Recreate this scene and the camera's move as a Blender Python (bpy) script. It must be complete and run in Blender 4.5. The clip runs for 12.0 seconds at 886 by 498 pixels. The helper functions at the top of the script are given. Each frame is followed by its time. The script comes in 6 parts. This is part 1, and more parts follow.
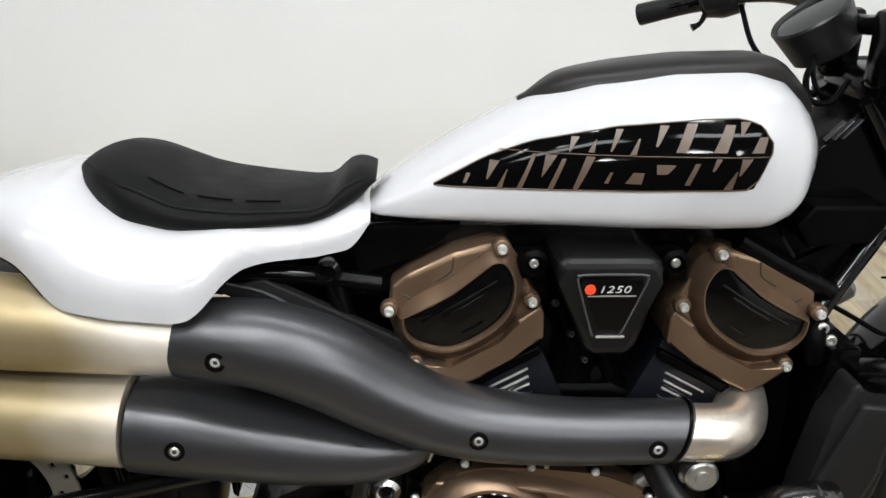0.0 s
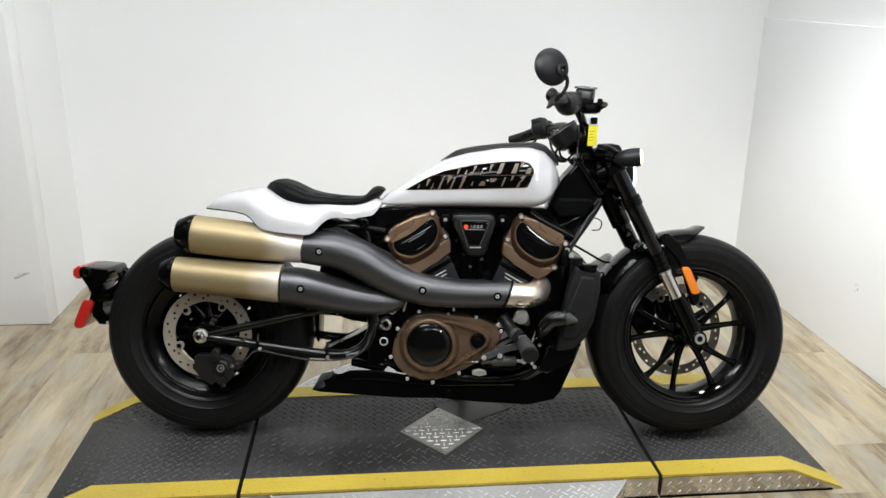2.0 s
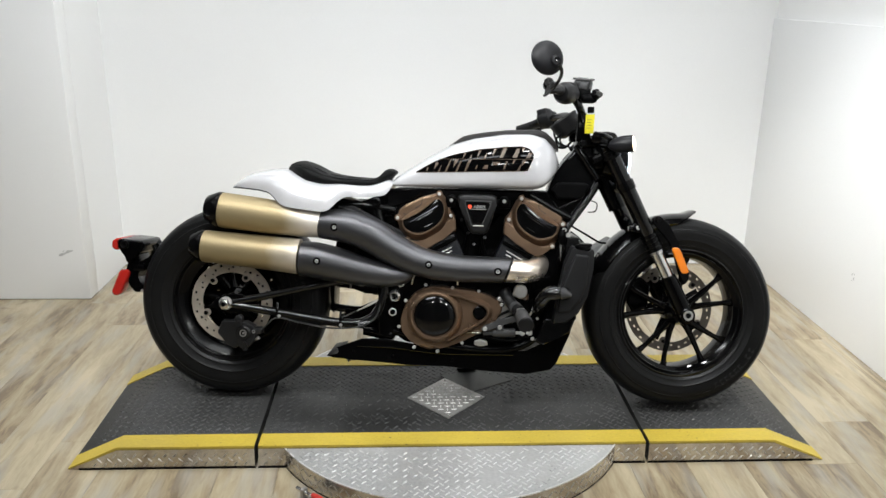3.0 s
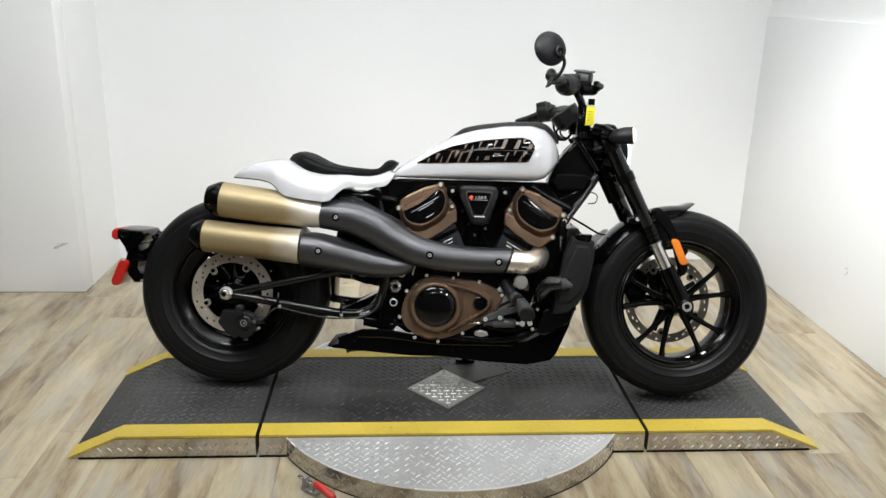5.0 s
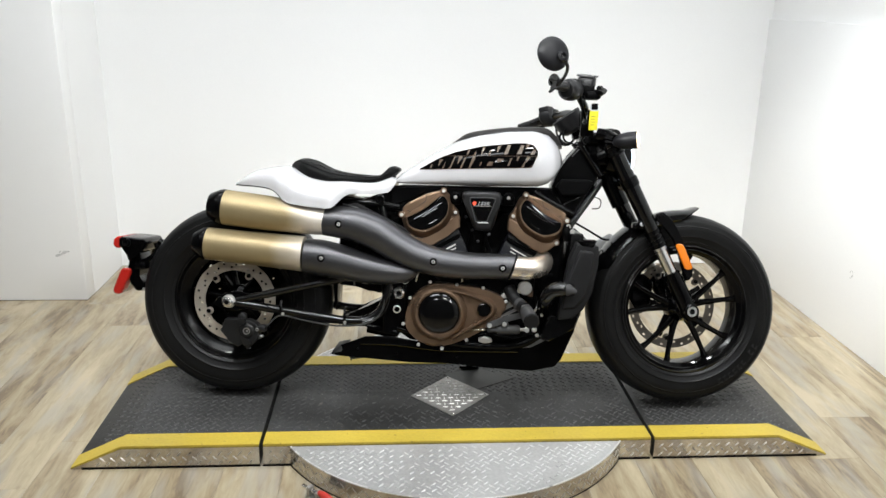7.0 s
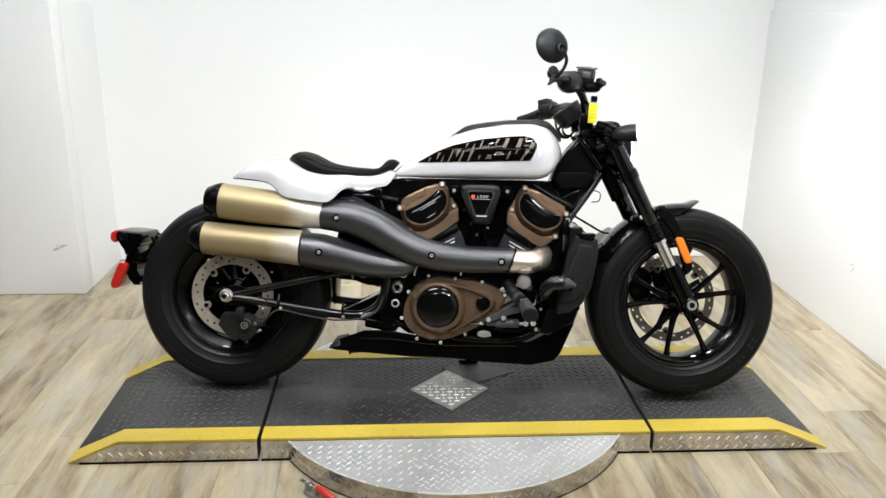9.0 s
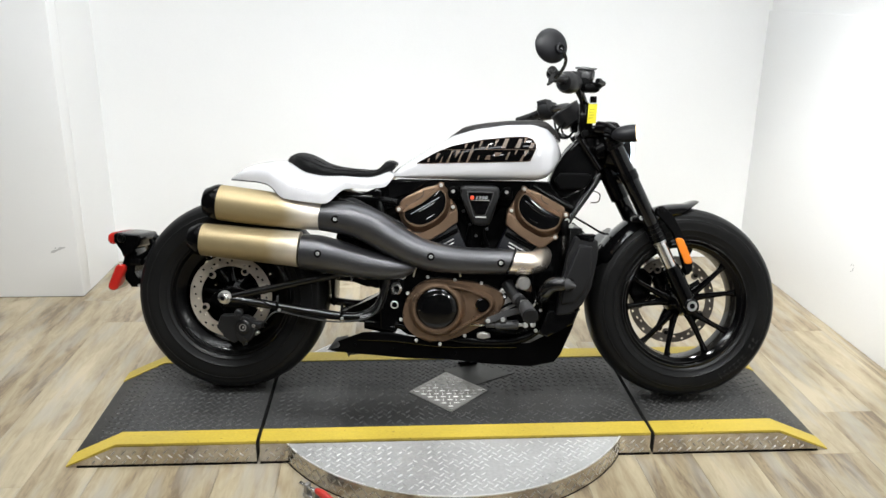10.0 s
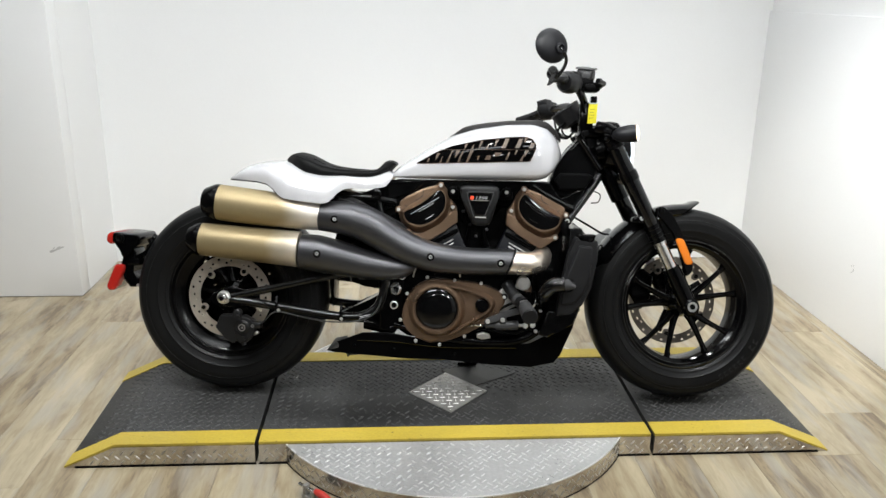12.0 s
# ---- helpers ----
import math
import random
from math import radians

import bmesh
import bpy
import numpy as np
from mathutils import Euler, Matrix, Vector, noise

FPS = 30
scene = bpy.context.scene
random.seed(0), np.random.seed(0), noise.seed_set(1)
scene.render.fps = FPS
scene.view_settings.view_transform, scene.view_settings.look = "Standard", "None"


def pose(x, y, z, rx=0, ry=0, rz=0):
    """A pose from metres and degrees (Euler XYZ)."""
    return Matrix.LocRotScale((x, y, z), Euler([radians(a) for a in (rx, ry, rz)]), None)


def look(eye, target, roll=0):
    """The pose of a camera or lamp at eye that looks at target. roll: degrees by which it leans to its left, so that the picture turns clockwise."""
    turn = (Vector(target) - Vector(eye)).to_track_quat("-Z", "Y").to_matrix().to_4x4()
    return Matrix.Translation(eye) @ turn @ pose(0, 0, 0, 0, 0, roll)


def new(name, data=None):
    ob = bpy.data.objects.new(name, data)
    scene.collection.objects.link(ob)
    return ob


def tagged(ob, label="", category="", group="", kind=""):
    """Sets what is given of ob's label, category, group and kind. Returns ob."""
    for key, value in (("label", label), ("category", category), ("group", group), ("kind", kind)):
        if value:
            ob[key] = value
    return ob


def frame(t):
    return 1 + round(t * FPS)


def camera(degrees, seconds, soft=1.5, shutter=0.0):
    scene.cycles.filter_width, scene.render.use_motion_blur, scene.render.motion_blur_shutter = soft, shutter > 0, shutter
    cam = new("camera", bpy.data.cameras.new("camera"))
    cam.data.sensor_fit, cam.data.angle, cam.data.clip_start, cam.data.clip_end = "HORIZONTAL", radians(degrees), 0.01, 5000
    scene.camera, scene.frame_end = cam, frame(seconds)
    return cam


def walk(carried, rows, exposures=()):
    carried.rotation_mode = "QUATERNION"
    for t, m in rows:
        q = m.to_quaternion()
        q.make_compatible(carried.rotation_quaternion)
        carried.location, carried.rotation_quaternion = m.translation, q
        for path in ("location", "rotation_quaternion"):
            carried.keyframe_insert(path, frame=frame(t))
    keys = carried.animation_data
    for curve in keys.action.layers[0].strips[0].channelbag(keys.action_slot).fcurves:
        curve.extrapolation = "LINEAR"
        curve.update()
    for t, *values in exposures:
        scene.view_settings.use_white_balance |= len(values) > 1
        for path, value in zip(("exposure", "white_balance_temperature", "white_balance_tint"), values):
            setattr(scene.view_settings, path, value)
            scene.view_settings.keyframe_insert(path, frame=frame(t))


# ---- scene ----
cam = camera(57.5, 12.0)
PATH = [
    (0, (-0.2349, -0.7383, 1.2953), (0.0014, 0.9236, 0.2185), 1.5),
    (0.5, (-0.2569, -1.163, 1.3402), (-0.0584, 0.5916, 0.4149), 1.9),
    (1, (-0.211, -1.6375, 1.3691), (-0.0366, 0.2108, 0.6133), 1.65),
    (1.5, (-0.211, -1.9765, 1.4189), (-0.0196, -0.1002, 0.7728), 1.6),
    (2, (-0.2369, -2.2756, 1.4308), (-0.0604, -0.3884, 0.8118), 0.6),
    (2.5, (-0.1512, -2.4451, 1.4119), (-0.0554, -0.5509, 0.7958), 1.6),
    (3, (-0.1611, -2.4919, 1.4119), (-0.0694, -0.5957, 0.8017), 0.8),
    (5, (-0.207, -2.5109, 1.378), (-0.0833, -0.6147, 0.7738), 1.3),
    (5.5, (-0.22, -2.5029, 1.385), (-0.1043, -0.6077, 0.7758), 1.2),
    (6, (-0.208, -2.4979, 1.378), (-0.0754, -0.6047, 0.7669), 1.4),
    (6.5, (-0.203, -2.4979, 1.381), (-0.0784, -0.6017, 0.7778), 1.1),
    (7, (-0.213, -2.4949, 1.384), (-0.0924, -0.5957, 0.7869), 0.9),
    (9, (-0.205, -2.4809, 1.383), (-0.0863, -0.5878, 0.7689), 0.8),
    (9.5, (-0.207, -2.4799, 1.379), (-0.0894, -0.5847, 0.7709), 0.7),
    (10, (-0.207, -2.472, 1.378), (-0.0843, -0.5768, 0.7679), 0.7),
    (10.5, (-0.202, -2.463, 1.376), (-0.0814, -0.5708, 0.7569), 0.6),
    (11, (-0.205, -2.4601, 1.3701), (-0.0853, -0.5649, 0.7629), 0.7),
    (11.5, (-0.205, -2.4601, 1.378), (-0.0873, -0.5659, 0.7659), 0.7),
    (12, (-0.207, -2.465, 1.377), (-0.0833, -0.5708, 0.7669), 0.8),
]
walk(cam, [(t, look(eye, target, roll)) for t, eye, target, roll in PATH],
     [(0, -0.25), (0.5, -0.2), (1, -0.18), (1.5, -0.16), (2, -0.16), (3, -0.14), (5, -0.12), (5.5, -0.08), (6.5, 0.0), (7, 0.02), (9, 0.1), (9.5, 0.1), (10.5, 0.06), (11, -0.02), (12, -0.1)])

# ---- light: spot lamps and added fills under the ceiling, dim surroundings ----
world = bpy.data.worlds.new("world")
scene.world = world
world.use_nodes = True
world.node_tree.nodes["Background"].inputs[0].default_value = (0.75, 0.8, 0.85, 1)
world.node_tree.nodes["Background"].inputs[1].default_value = 0.05
CEIL = 2.7
# x, y, aim x, aim y, aim z, watts, cone
SPOTS = [(-1.15, -0.7, -1.1, 0.65, 0.1, 28, 70), (-0.4, -0.7, -0.4, 0.65, 0.1, 24, 70),
         (0.4, -0.7, 0.4, 0.65, 0.1, 24, 70), (1.1, -0.7, 1.3, 0.65, 0.1, 30, 74),
         # the three far frontal spots are added to brighten the back wall and recess
         (-0.86, -3.7, 1.0, 1.6, 0.25, 20, 34), (0.45, -3.0, 0.0, 1.6, 0.5, 20, 36), (1.45, -3.2, -1.4, 1.6, 0.5, 56, 36),
         (-0.8, -1.2, 1.68, 0.65, 0.46, 150, 30)]
# x, y, watts of long area lights added out of view as fill
FILLS = [(-2.6, -0.4, 8), (-1.2, 0.5, 12), (0.05, 0.5, 13.5), (1.1, 0.5, 8.5), (-0.9, -1.5, 26), (0.8, -1.5, 28)]


def lamp(kind, m, watts, size, colour=(0.965, 0.985, 0.98)):
    data = bpy.data.lights.new("lamp", kind)
    data.energy, data.color = watts, colour
    ob = new("lamp_light", data)
    ob.matrix_world = m
    return ob, data


for lx, ly, ax, ay, az, watts, cone in SPOTS:
    ob, data = lamp("SPOT", look((lx, ly, CEIL - 0.22), (ax, ay, az)), watts * 2.8, 0.05)
    data.shadow_soft_size, data.spot_size, data.spot_blend = 0.18 if watts > 40 else 0.09, radians(cone), 0.95
for lx, ly, watts in FILLS:
    ob, data = lamp("AREA", look((lx, ly, CEIL - 0.08), (lx, ly + 0.001, 0)), watts, 1, (0.93, 0.97, 1.0))
    data.shape, data.size, data.size_y = "RECTANGLE", 1.15, 0.25


# ---- materials ----
def material(name):
    m = bpy.data.materials.new(name)
    m.use_nodes = True
    return m, m.node_tree.nodes, m.node_tree.links, m.node_tree.nodes["Principled BSDF"]


def surface(name, colour, rough=0.5, metal=0.0, vary=0.15, grain=60.0, bump=0.1, rough_vary=0.1, coat=0.0, stretch=(1, 1, 1), fine=None, spec=0.5, specks=None):
    """Colour, gloss and relief that vary at a coarse and a fine scale."""
    m, n, l, b = material(name)
    co = n.new("ShaderNodeTexCoord")
    mp = n.new("ShaderNodeMapping")
    mp.inputs["Scale"].default_value = stretch
    l.new(co.outputs["Object"], mp.inputs[0])
    big, small = n.new("ShaderNodeTexNoise"), n.new("ShaderNodeTexNoise")
    big.inputs["Scale"].default_value, big.inputs["Detail"].default_value = grain / 9, 5
    small.inputs["Scale"].default_value, small.inputs["Detail"].default_value = fine or grain * 4, 3
    for t in (big, small):
        l.new(mp.outputs[0], t.inputs["Vector"])
    mix = n.new("ShaderNodeMath")
    mix.operation = "MULTIPLY_ADD"
    mix.inputs[1].default_value = 0.6
    half = n.new("ShaderNodeMath")
    half.operation = "MULTIPLY"
    half.inputs[1].default_value = 0.4
    l.new(small.outputs[0], half.inputs[0])
    l.new(big.outputs[0], mix.inputs[0])
    l.new(half.outputs[0], mix.inputs[2])
    ramp = n.new("ShaderNodeMapRange")
    ramp.inputs[1].default_value, ramp.inputs[2].default_value = 0.3, 0.7
    ramp.inputs[3].default_value, ramp.inputs[4].default_value = 1 - vary, 1 + vary
    l.new(mix.outputs[0], ramp.inputs[0])
    tint = n.new("ShaderNodeVectorMath")
    tint.operation = "SCALE"
    tint.inputs[0].default_value = colour
    l.new(ramp.outputs[0], tint.inputs["Scale"])
    if specks:
        dots, cut, over = n.new("ShaderNodeTexNoise"), n.new("ShaderNodeMapRange"), n.new("ShaderNodeMixRGB")
        dots.inputs["Scale"].default_value, dots.inputs["Detail"].default_value = specks[1], 2
        cut.inputs[1].default_value, cut.inputs[2].default_value = specks[2], specks[2] + 0.03
        over.inputs[2].default_value = (*specks[0], 1)
        l.new(mp.outputs[0], dots.inputs["Vector"])
        l.new(dots.outputs[0], cut.inputs[0])
        l.new(cut.outputs[0], over.inputs[0])
        l.new(tint.outputs[0], over.inputs[1])
        l.new(over.outputs[0], b.inputs["Base Color"])
    else:
        l.new(tint.outputs[0], b.inputs["Base Color"])
    rr = n.new("ShaderNodeMapRange")
    rr.inputs[1].default_value, rr.inputs[2].default_value = 0.3, 0.7
    rr.inputs[3].default_value, rr.inputs[4].default_value = max(rough - rough_vary, 0.02), min(rough + rough_vary, 1)
    l.new(big.outputs[0], rr.inputs[0])
    l.new(rr.outputs[0], b.inputs["Roughness"])
    if bump:
        bp = n.new("ShaderNodeBump")
        bp.inputs["Strength"].default_value, bp.inputs["Distance"].default_value = bump, 0.002
        l.new(small.outputs[0], bp.inputs["Height"])
        l.new(bp.outputs[0], b.inputs["Normal"])
    b.inputs["Metallic"].default_value = metal
    b.inputs["Coat Weight"].default_value = coat
    b.inputs["Coat Roughness"].default_value = 0.04
    b.inputs["Specular IOR Level"].default_value = spec
    return m


def plank_material():
    m, n, l, b = material("plank")
    info, co = n.new("ShaderNodeObjectInfo"), n.new("ShaderNodeTexCoord")
    shift = n.new("ShaderNodeVectorMath")
    shift.operation = "MULTIPLY_ADD"
    shift.inputs[1].default_value = (11, 1.7, 1)
    l.new(co.outputs["Object"], shift.inputs[0])
    away = n.new("ShaderNodeVectorMath")
    away.operation = "SCALE"
    away.inputs[0].default_value = (37, 91, 13)
    l.new(info.outputs["Random"], away.inputs["Scale"])
    l.new(away.outputs[0], shift.inputs[2])
    grain, broad = n.new("ShaderNodeTexNoise"), n.new("ShaderNodeTexNoise")
    grain.inputs["Scale"].default_value, grain.inputs["Detail"].default_value, grain.inputs["Distortion"].default_value = 6, 8, 1.2
    broad.inputs["Scale"].default_value, broad.inputs["Detail"].default_value, broad.inputs["Distortion"].default_value = 1.0, 5, 0.8
    l.new(shift.outputs[0], grain.inputs["Vector"])
    l.new(shift.outputs[0], broad.inputs["Vector"])
    ramp = n.new("ShaderNodeValToRGB")
    e = ramp.color_ramp.elements
    e[0].position, e[0].color = 0.385, (0.17, 0.127, 0.08, 1)
    e[1].position, e[1].color = 0.66, (0.465, 0.395, 0.272, 1)
    for at, c in ((0.45, (0.28, 0.218, 0.135, 1)), (0.53, (0.36, 0.297, 0.193, 1))):
        x = ramp.color_ramp.elements.new(at)
        x.color = c
    mix = n.new("ShaderNodeMath")
    mix.operation = "MULTIPLY_ADD"
    mix.inputs[1].default_value = 0.26
    mul = n.new("ShaderNodeMath")
    mul.operation = "MULTIPLY_ADD"
    mul.inputs[1].default_value, mul.inputs[2].default_value = 0.7, -0.012
    l.new(broad.outputs[0], mul.inputs[0])
    l.new(grain.outputs[0], mix.inputs[0])
    l.new(mul.outputs[0], mix.inputs[2])
    each = n.new("ShaderNodeMath")
    each.operation = "MULTIPLY_ADD"
    each.inputs[1].default_value = 0.1
    l.new(info.outputs["Random"], each.inputs[0])
    l.new(mix.outputs[0], each.inputs[2])
    l.new(each.outputs[0], ramp.inputs[0])
    grey = n.new("ShaderNodeMixRGB")
    grey.inputs[2].default_value = (0.345, 0.325, 0.285, 1)
    gm = n.new("ShaderNodeMapRange")
    gm.inputs[1].default_value, gm.inputs[2].default_value, gm.inputs[4].default_value = 0.48, 0.66, 0.6
    gn = n.new("ShaderNodeTexNoise")
    gn.inputs["Scale"].default_value = 1.7
    l.new(shift.outputs[0], gn.inputs["Vector"])
    l.new(gn.outputs[0], gm.inputs[0])
    l.new(gm.outputs[0], grey.inputs[0])
    l.new(ramp.outputs[0], grey.inputs[1])
    knot, dark = n.new("ShaderNodeTexNoise"), n.new("ShaderNodeMapRange")
    knot.inputs["Scale"].default_value, knot.inputs["Detail"].default_value = 1.25, 2
    stretch = n.new("ShaderNodeVectorMath")
    stretch.operation = "MULTIPLY"
    stretch.inputs[1].default_value = (0.7, 3.0, 1)
    l.new(shift.outputs[0], stretch.inputs[0])
    l.new(stretch.outputs[0], knot.inputs["Vector"])
    dark.inputs[1].default_value, dark.inputs[2].default_value, dark.inputs[4].default_value = 0.69, 0.78, 0.6
    l.new(knot.outputs[0], dark.inputs[0])
    spot = n.new("ShaderNodeMixRGB")
    spot.inputs[2].default_value = (0.13, 0.085, 0.05, 1)
    l.new(dark.outputs[0], spot.inputs[0])
    l.new(grey.outputs[0], spot.inputs[1])
    l.new(spot.outputs[0], b.inputs["Base Color"])
    b.inputs["Roughness"].default_value = 0.36
    bp = n.new("ShaderNodeBump")
    bp.inputs["Strength"].default_value, bp.inputs["Distance"].default_value = 0.15, 0.002
    l.new(grain.outputs[0], bp.inputs["Height"])
    l.new(bp.outputs[0], b.inputs["Normal"])
    return m


def steel_gold():
    """Brushed metal sleeve that heat has tinted gold away from its bright front end."""
    m, n, l, b = material("heat_tinted_steel")
    co, sep = n.new("ShaderNodeTexCoord"), n.new("ShaderNodeSeparateXYZ")
    l.new(co.outputs["Object"], sep.inputs[0])
    no = n.new("ShaderNodeTexNoise")
    no.inputs["Scale"].default_value = 9
    l.new(co.outputs["Object"], no.inputs["Vector"])
    add = n.new("ShaderNodeMath")
    add.operation = "MULTIPLY_ADD"
    add.inputs[1].default_value = 0.14
    l.new(no.outputs[0], add.inputs[0])
    l.new(sep.outputs[0], add.inputs[2])
    ramp = n.new("ShaderNodeMapRange")
    ramp.inputs[1].default_value, ramp.inputs[2].default_value = -0.52, -0.39
    l.new(add.outputs[0], ramp.inputs[0])
    mix = n.new("ShaderNodeMixRGB")
    mix.inputs[1].default_value, mix.inputs[2].default_value = (0.29, 0.228, 0.124, 1), (0.66, 0.61, 0.54, 1)
    l.new(ramp.outputs[0], mix.inputs[0])
    l.new(mix.outputs[0], b.inputs["Base Color"])
    b.inputs["Metallic"].default_value, b.inputs["Roughness"].default_value = 0.6, 0.5
    b.inputs["Anisotropic"].default_value = 0.4
    fine = n.new("ShaderNodeTexNoise")
    fine.inputs["Scale"].default_value, fine.inputs["Detail"].default_value = 14, 4
    l.new(co.outputs["Object"], fine.inputs["Vector"])
    bp = n.new("ShaderNodeBump")
    bp.inputs["Strength"].default_value, bp.inputs["Distance"].default_value = 0.25, 0.004
    l.new(fine.outputs[0], bp.inputs["Height"])
    l.new(bp.outputs[0], b.inputs["Normal"])
    return m


def glowing(name, colour, strength):
    m, n, l, b = material(name)
    b.inputs["Base Color"].default_value = (*colour, 1)
    b.inputs["Emission Color"].default_value = (*colour, 1)
    b.inputs["Emission Strength"].default_value = strength
    return m


# DIM and CEILING: unseen surfaces, dark so the glossy blacks mirror less white
DIM = surface("unseen_wall_dark", (0.1, 0.1, 0.105), 0.8, vary=0.1, grain=8)
WALL = surface("wall_paint", (0.84, 0.843, 0.84), 0.5, vary=0.03, grain=8, bump=0.06, fine=260)
CEILING = surface("unseen_ceiling_dark", (0.16, 0.16, 0.165), 0.85, vary=0.04, grain=10)
PLANK = plank_material()
SUBFLOOR = surface("subfloor", (0.09, 0.07, 0.05), 0.8)
TREAD = surface("worn_tread_paint", (0.068, 0.068, 0.067), 0.42, vary=0.6, grain=24, bump=0.2, rough_vary=0.1, spec=0.45)
DECK = surface("black_deck_paint", (0.0252, 0.025, 0.0245), 0.5, vary=0.6, grain=36, bump=0.25, rough_vary=0.15, specks=((0.2, 0.19, 0.18), 170, 0.68), stretch=(1, 0.6, 1))
YELLOW = surface("yellow_paint", (0.5, 0.37, 0.045), 0.5, vary=0.2, grain=40, bump=0.3, specks=((0.16, 0.12, 0.025), 85, 0.71), stretch=(0.7, 1.3, 1))
PLATE = surface("tread_plate", (0.47, 0.465, 0.455), 0.42, 0.4, vary=0.22, grain=26, rough_vary=0.12)
TREADBAR = surface("tread_bar", (0.76, 0.755, 0.74), 0.3, 0.45, vary=0.2)
SKIRTBAR = surface("dull_tread_bar", (0.55, 0.52, 0.48), 0.34, 0.8, vary=0.4, grain=30)
SKIRT = surface("polished_tread_plate", (0.56, 0.535, 0.5), 0.2, 1.0, vary=0.25, grain=26, bump=0.05, rough_vary=0.06)
WORN = surface("worn_tread_plate", (0.36, 0.35, 0.33), 0.45, 0.8, vary=0.3, grain=40)
CHROME = surface("bright_steel", (0.75, 0.74, 0.72), 0.24, 1.0, vary=0.06, bump=0.02)
ALLOY = surface("raw_aluminium", (0.52, 0.51, 0.49), 0.4, 0.9, vary=0.15, bump=0.15)
BRIGHT = surface("zinc_bolt", (0.62, 0.62, 0.6), 0.38, 0.6, vary=0.1, bump=0.05)
DISC = surface("ground_steel", (0.66, 0.6, 0.52), 0.36, 0.8, vary=0.12, grain=60)
# front disc: DISC's tint at under a third of its value
DULLDISC = surface("dark_disc_steel", (0.19, 0.17, 0.146), 0.38, 0.8, vary=0.15, grain=60)
BLACK = surface("satin_black_metal", (0.001, 0.001, 0.0011), 0.2, 0.0, vary=0.2, bump=0.04, spec=0.14)
GLOSS = surface("gloss_black", (0.0013, 0.0013, 0.0014), 0.1, 0.0, vary=0.15, bump=0.0, rough_vary=0.03, spec=0.4)
SHROUD = surface("grey_shroud_plastic", (0.009, 0.009, 0.0095), 0.42, vary=0.15, grain=90, bump=0.15, spec=0.2)
PANBLACK = surface("belly_black", (0.0013, 0.0013, 0.0014), 0.34, vary=0.2, bump=0.03, spec=0.03)
MATTE = surface("matte_black_ceramic", (0.072, 0.072, 0.076), 0.35, 0.8, vary=0.06, grain=90, bump=0.1, rough_vary=0.015, spec=0.3)
PLASTIC = surface("black_plastic", (0.0013, 0.0013, 0.0014), 0.42, vary=0.15, grain=90, bump=0.15, spec=0.035)
CONTROL = surface("grey_black_control_plastic", (0.009, 0.009, 0.0095), 0.38, vary=0.2, grain=90, bump=0.15, spec=0.25)
RUBBER = surface("tyre_rubber", (0.0058, 0.0058, 0.0058), 0.38, vary=0.4, grain=50, bump=0.25, spec=0.15)
LETTER = surface("moulded_rubber", (0.009, 0.009, 0.009), 0.5, spec=0.3)
DECAL = surface("black_decal", (0.0015, 0.0015, 0.0016), 0.05, vary=0.1, bump=0.0, rough_vary=0.02, spec=0.1)
MIRRORBACK = surface("mirror_shell_black", (0.004, 0.004, 0.005), 0.45, vary=0.1, bump=0.03, spec=0.2)
HOSE = surface("polished_hose", (0.003, 0.003, 0.003), 0.2, 0.0, vary=0.2, bump=0.04, spec=0.45)
CONSOLE = surface("console_black", (0.012, 0.0105, 0.01), 0.36, vary=0.2, grain=60, bump=0.05, spec=0.22)
AIRBOX = surface("satin_air_box", (0.0035, 0.0035, 0.0037), 0.36, vary=0.15, grain=90, bump=0.12, spec=0.3)
FOOT = surface("worn_grey_rubber", (0.04, 0.04, 0.041), 0.45, vary=0.25, grain=80, bump=0.2, spec=0.35)
CALIPER = surface("dark_anodised_caliper", (0.006, 0.006, 0.0063), 0.42, vary=0.2, grain=90, bump=0.15, spec=0.35)
GROOVE = surface("dark_groove", (0.02, 0.014, 0.01), 0.6)
JUG = surface("blue_black_casting", (0.0045, 0.005, 0.0075), 0.36, vary=0.2, grain=90, bump=0.12, spec=0.3)
RIM = surface("black_wheel_paint", (0.0013, 0.0013, 0.0014), 0.15, vary=0.1, bump=0.03, spec=0.15)
BRONZE = surface("bronze_paint", (0.185, 0.121, 0.078), 0.34, 0.75, vary=0.1, grain=120, bump=0.06, fine=1500)
WHITE = surface("white_gloss_paint", (0.47, 0.467, 0.48), 0.2, vary=0.02, grain=20, bump=0.0, coat=0.8)
LEATHER = surface("black_seat_vinyl", (0.0024, 0.0024, 0.0024), 0.5, vary=0.15, grain=120, bump=0.5, fine=900, spec=0.11)
GOLD = steel_gold()
HEADER = surface("heated_steel", (0.76, 0.68, 0.59), 0.3, 0.9, vary=0.15, grain=40)
COPPER = surface("copper_decal", (0.075, 0.046, 0.03), 0.35, 0.0, vary=0.08)
RED = surface("red_lens", (0.42, 0.018, 0.012), 0.15, coat=0.7, bump=0.0)
AMBER = surface("amber_reflector", (0.58, 0.15, 0.006), 0.2, coat=0.6, bump=0.0)
REDGRIP = surface("red_vinyl_grip", (0.5, 0.03, 0.02), 0.45)
TAG = surface("yellow_card", (0.86, 0.76, 0.03), 0.6)
INK = surface("grey_ink", (0.3, 0.27, 0.05), 0.6)
BADGEGREY = surface("silver_print", (0.4, 0.4, 0.41), 0.35)
BRAID = surface("braided_sheath", (0.03, 0.03, 0.03), 0.4, 0.5, vary=0.7, grain=900, bump=0.4)
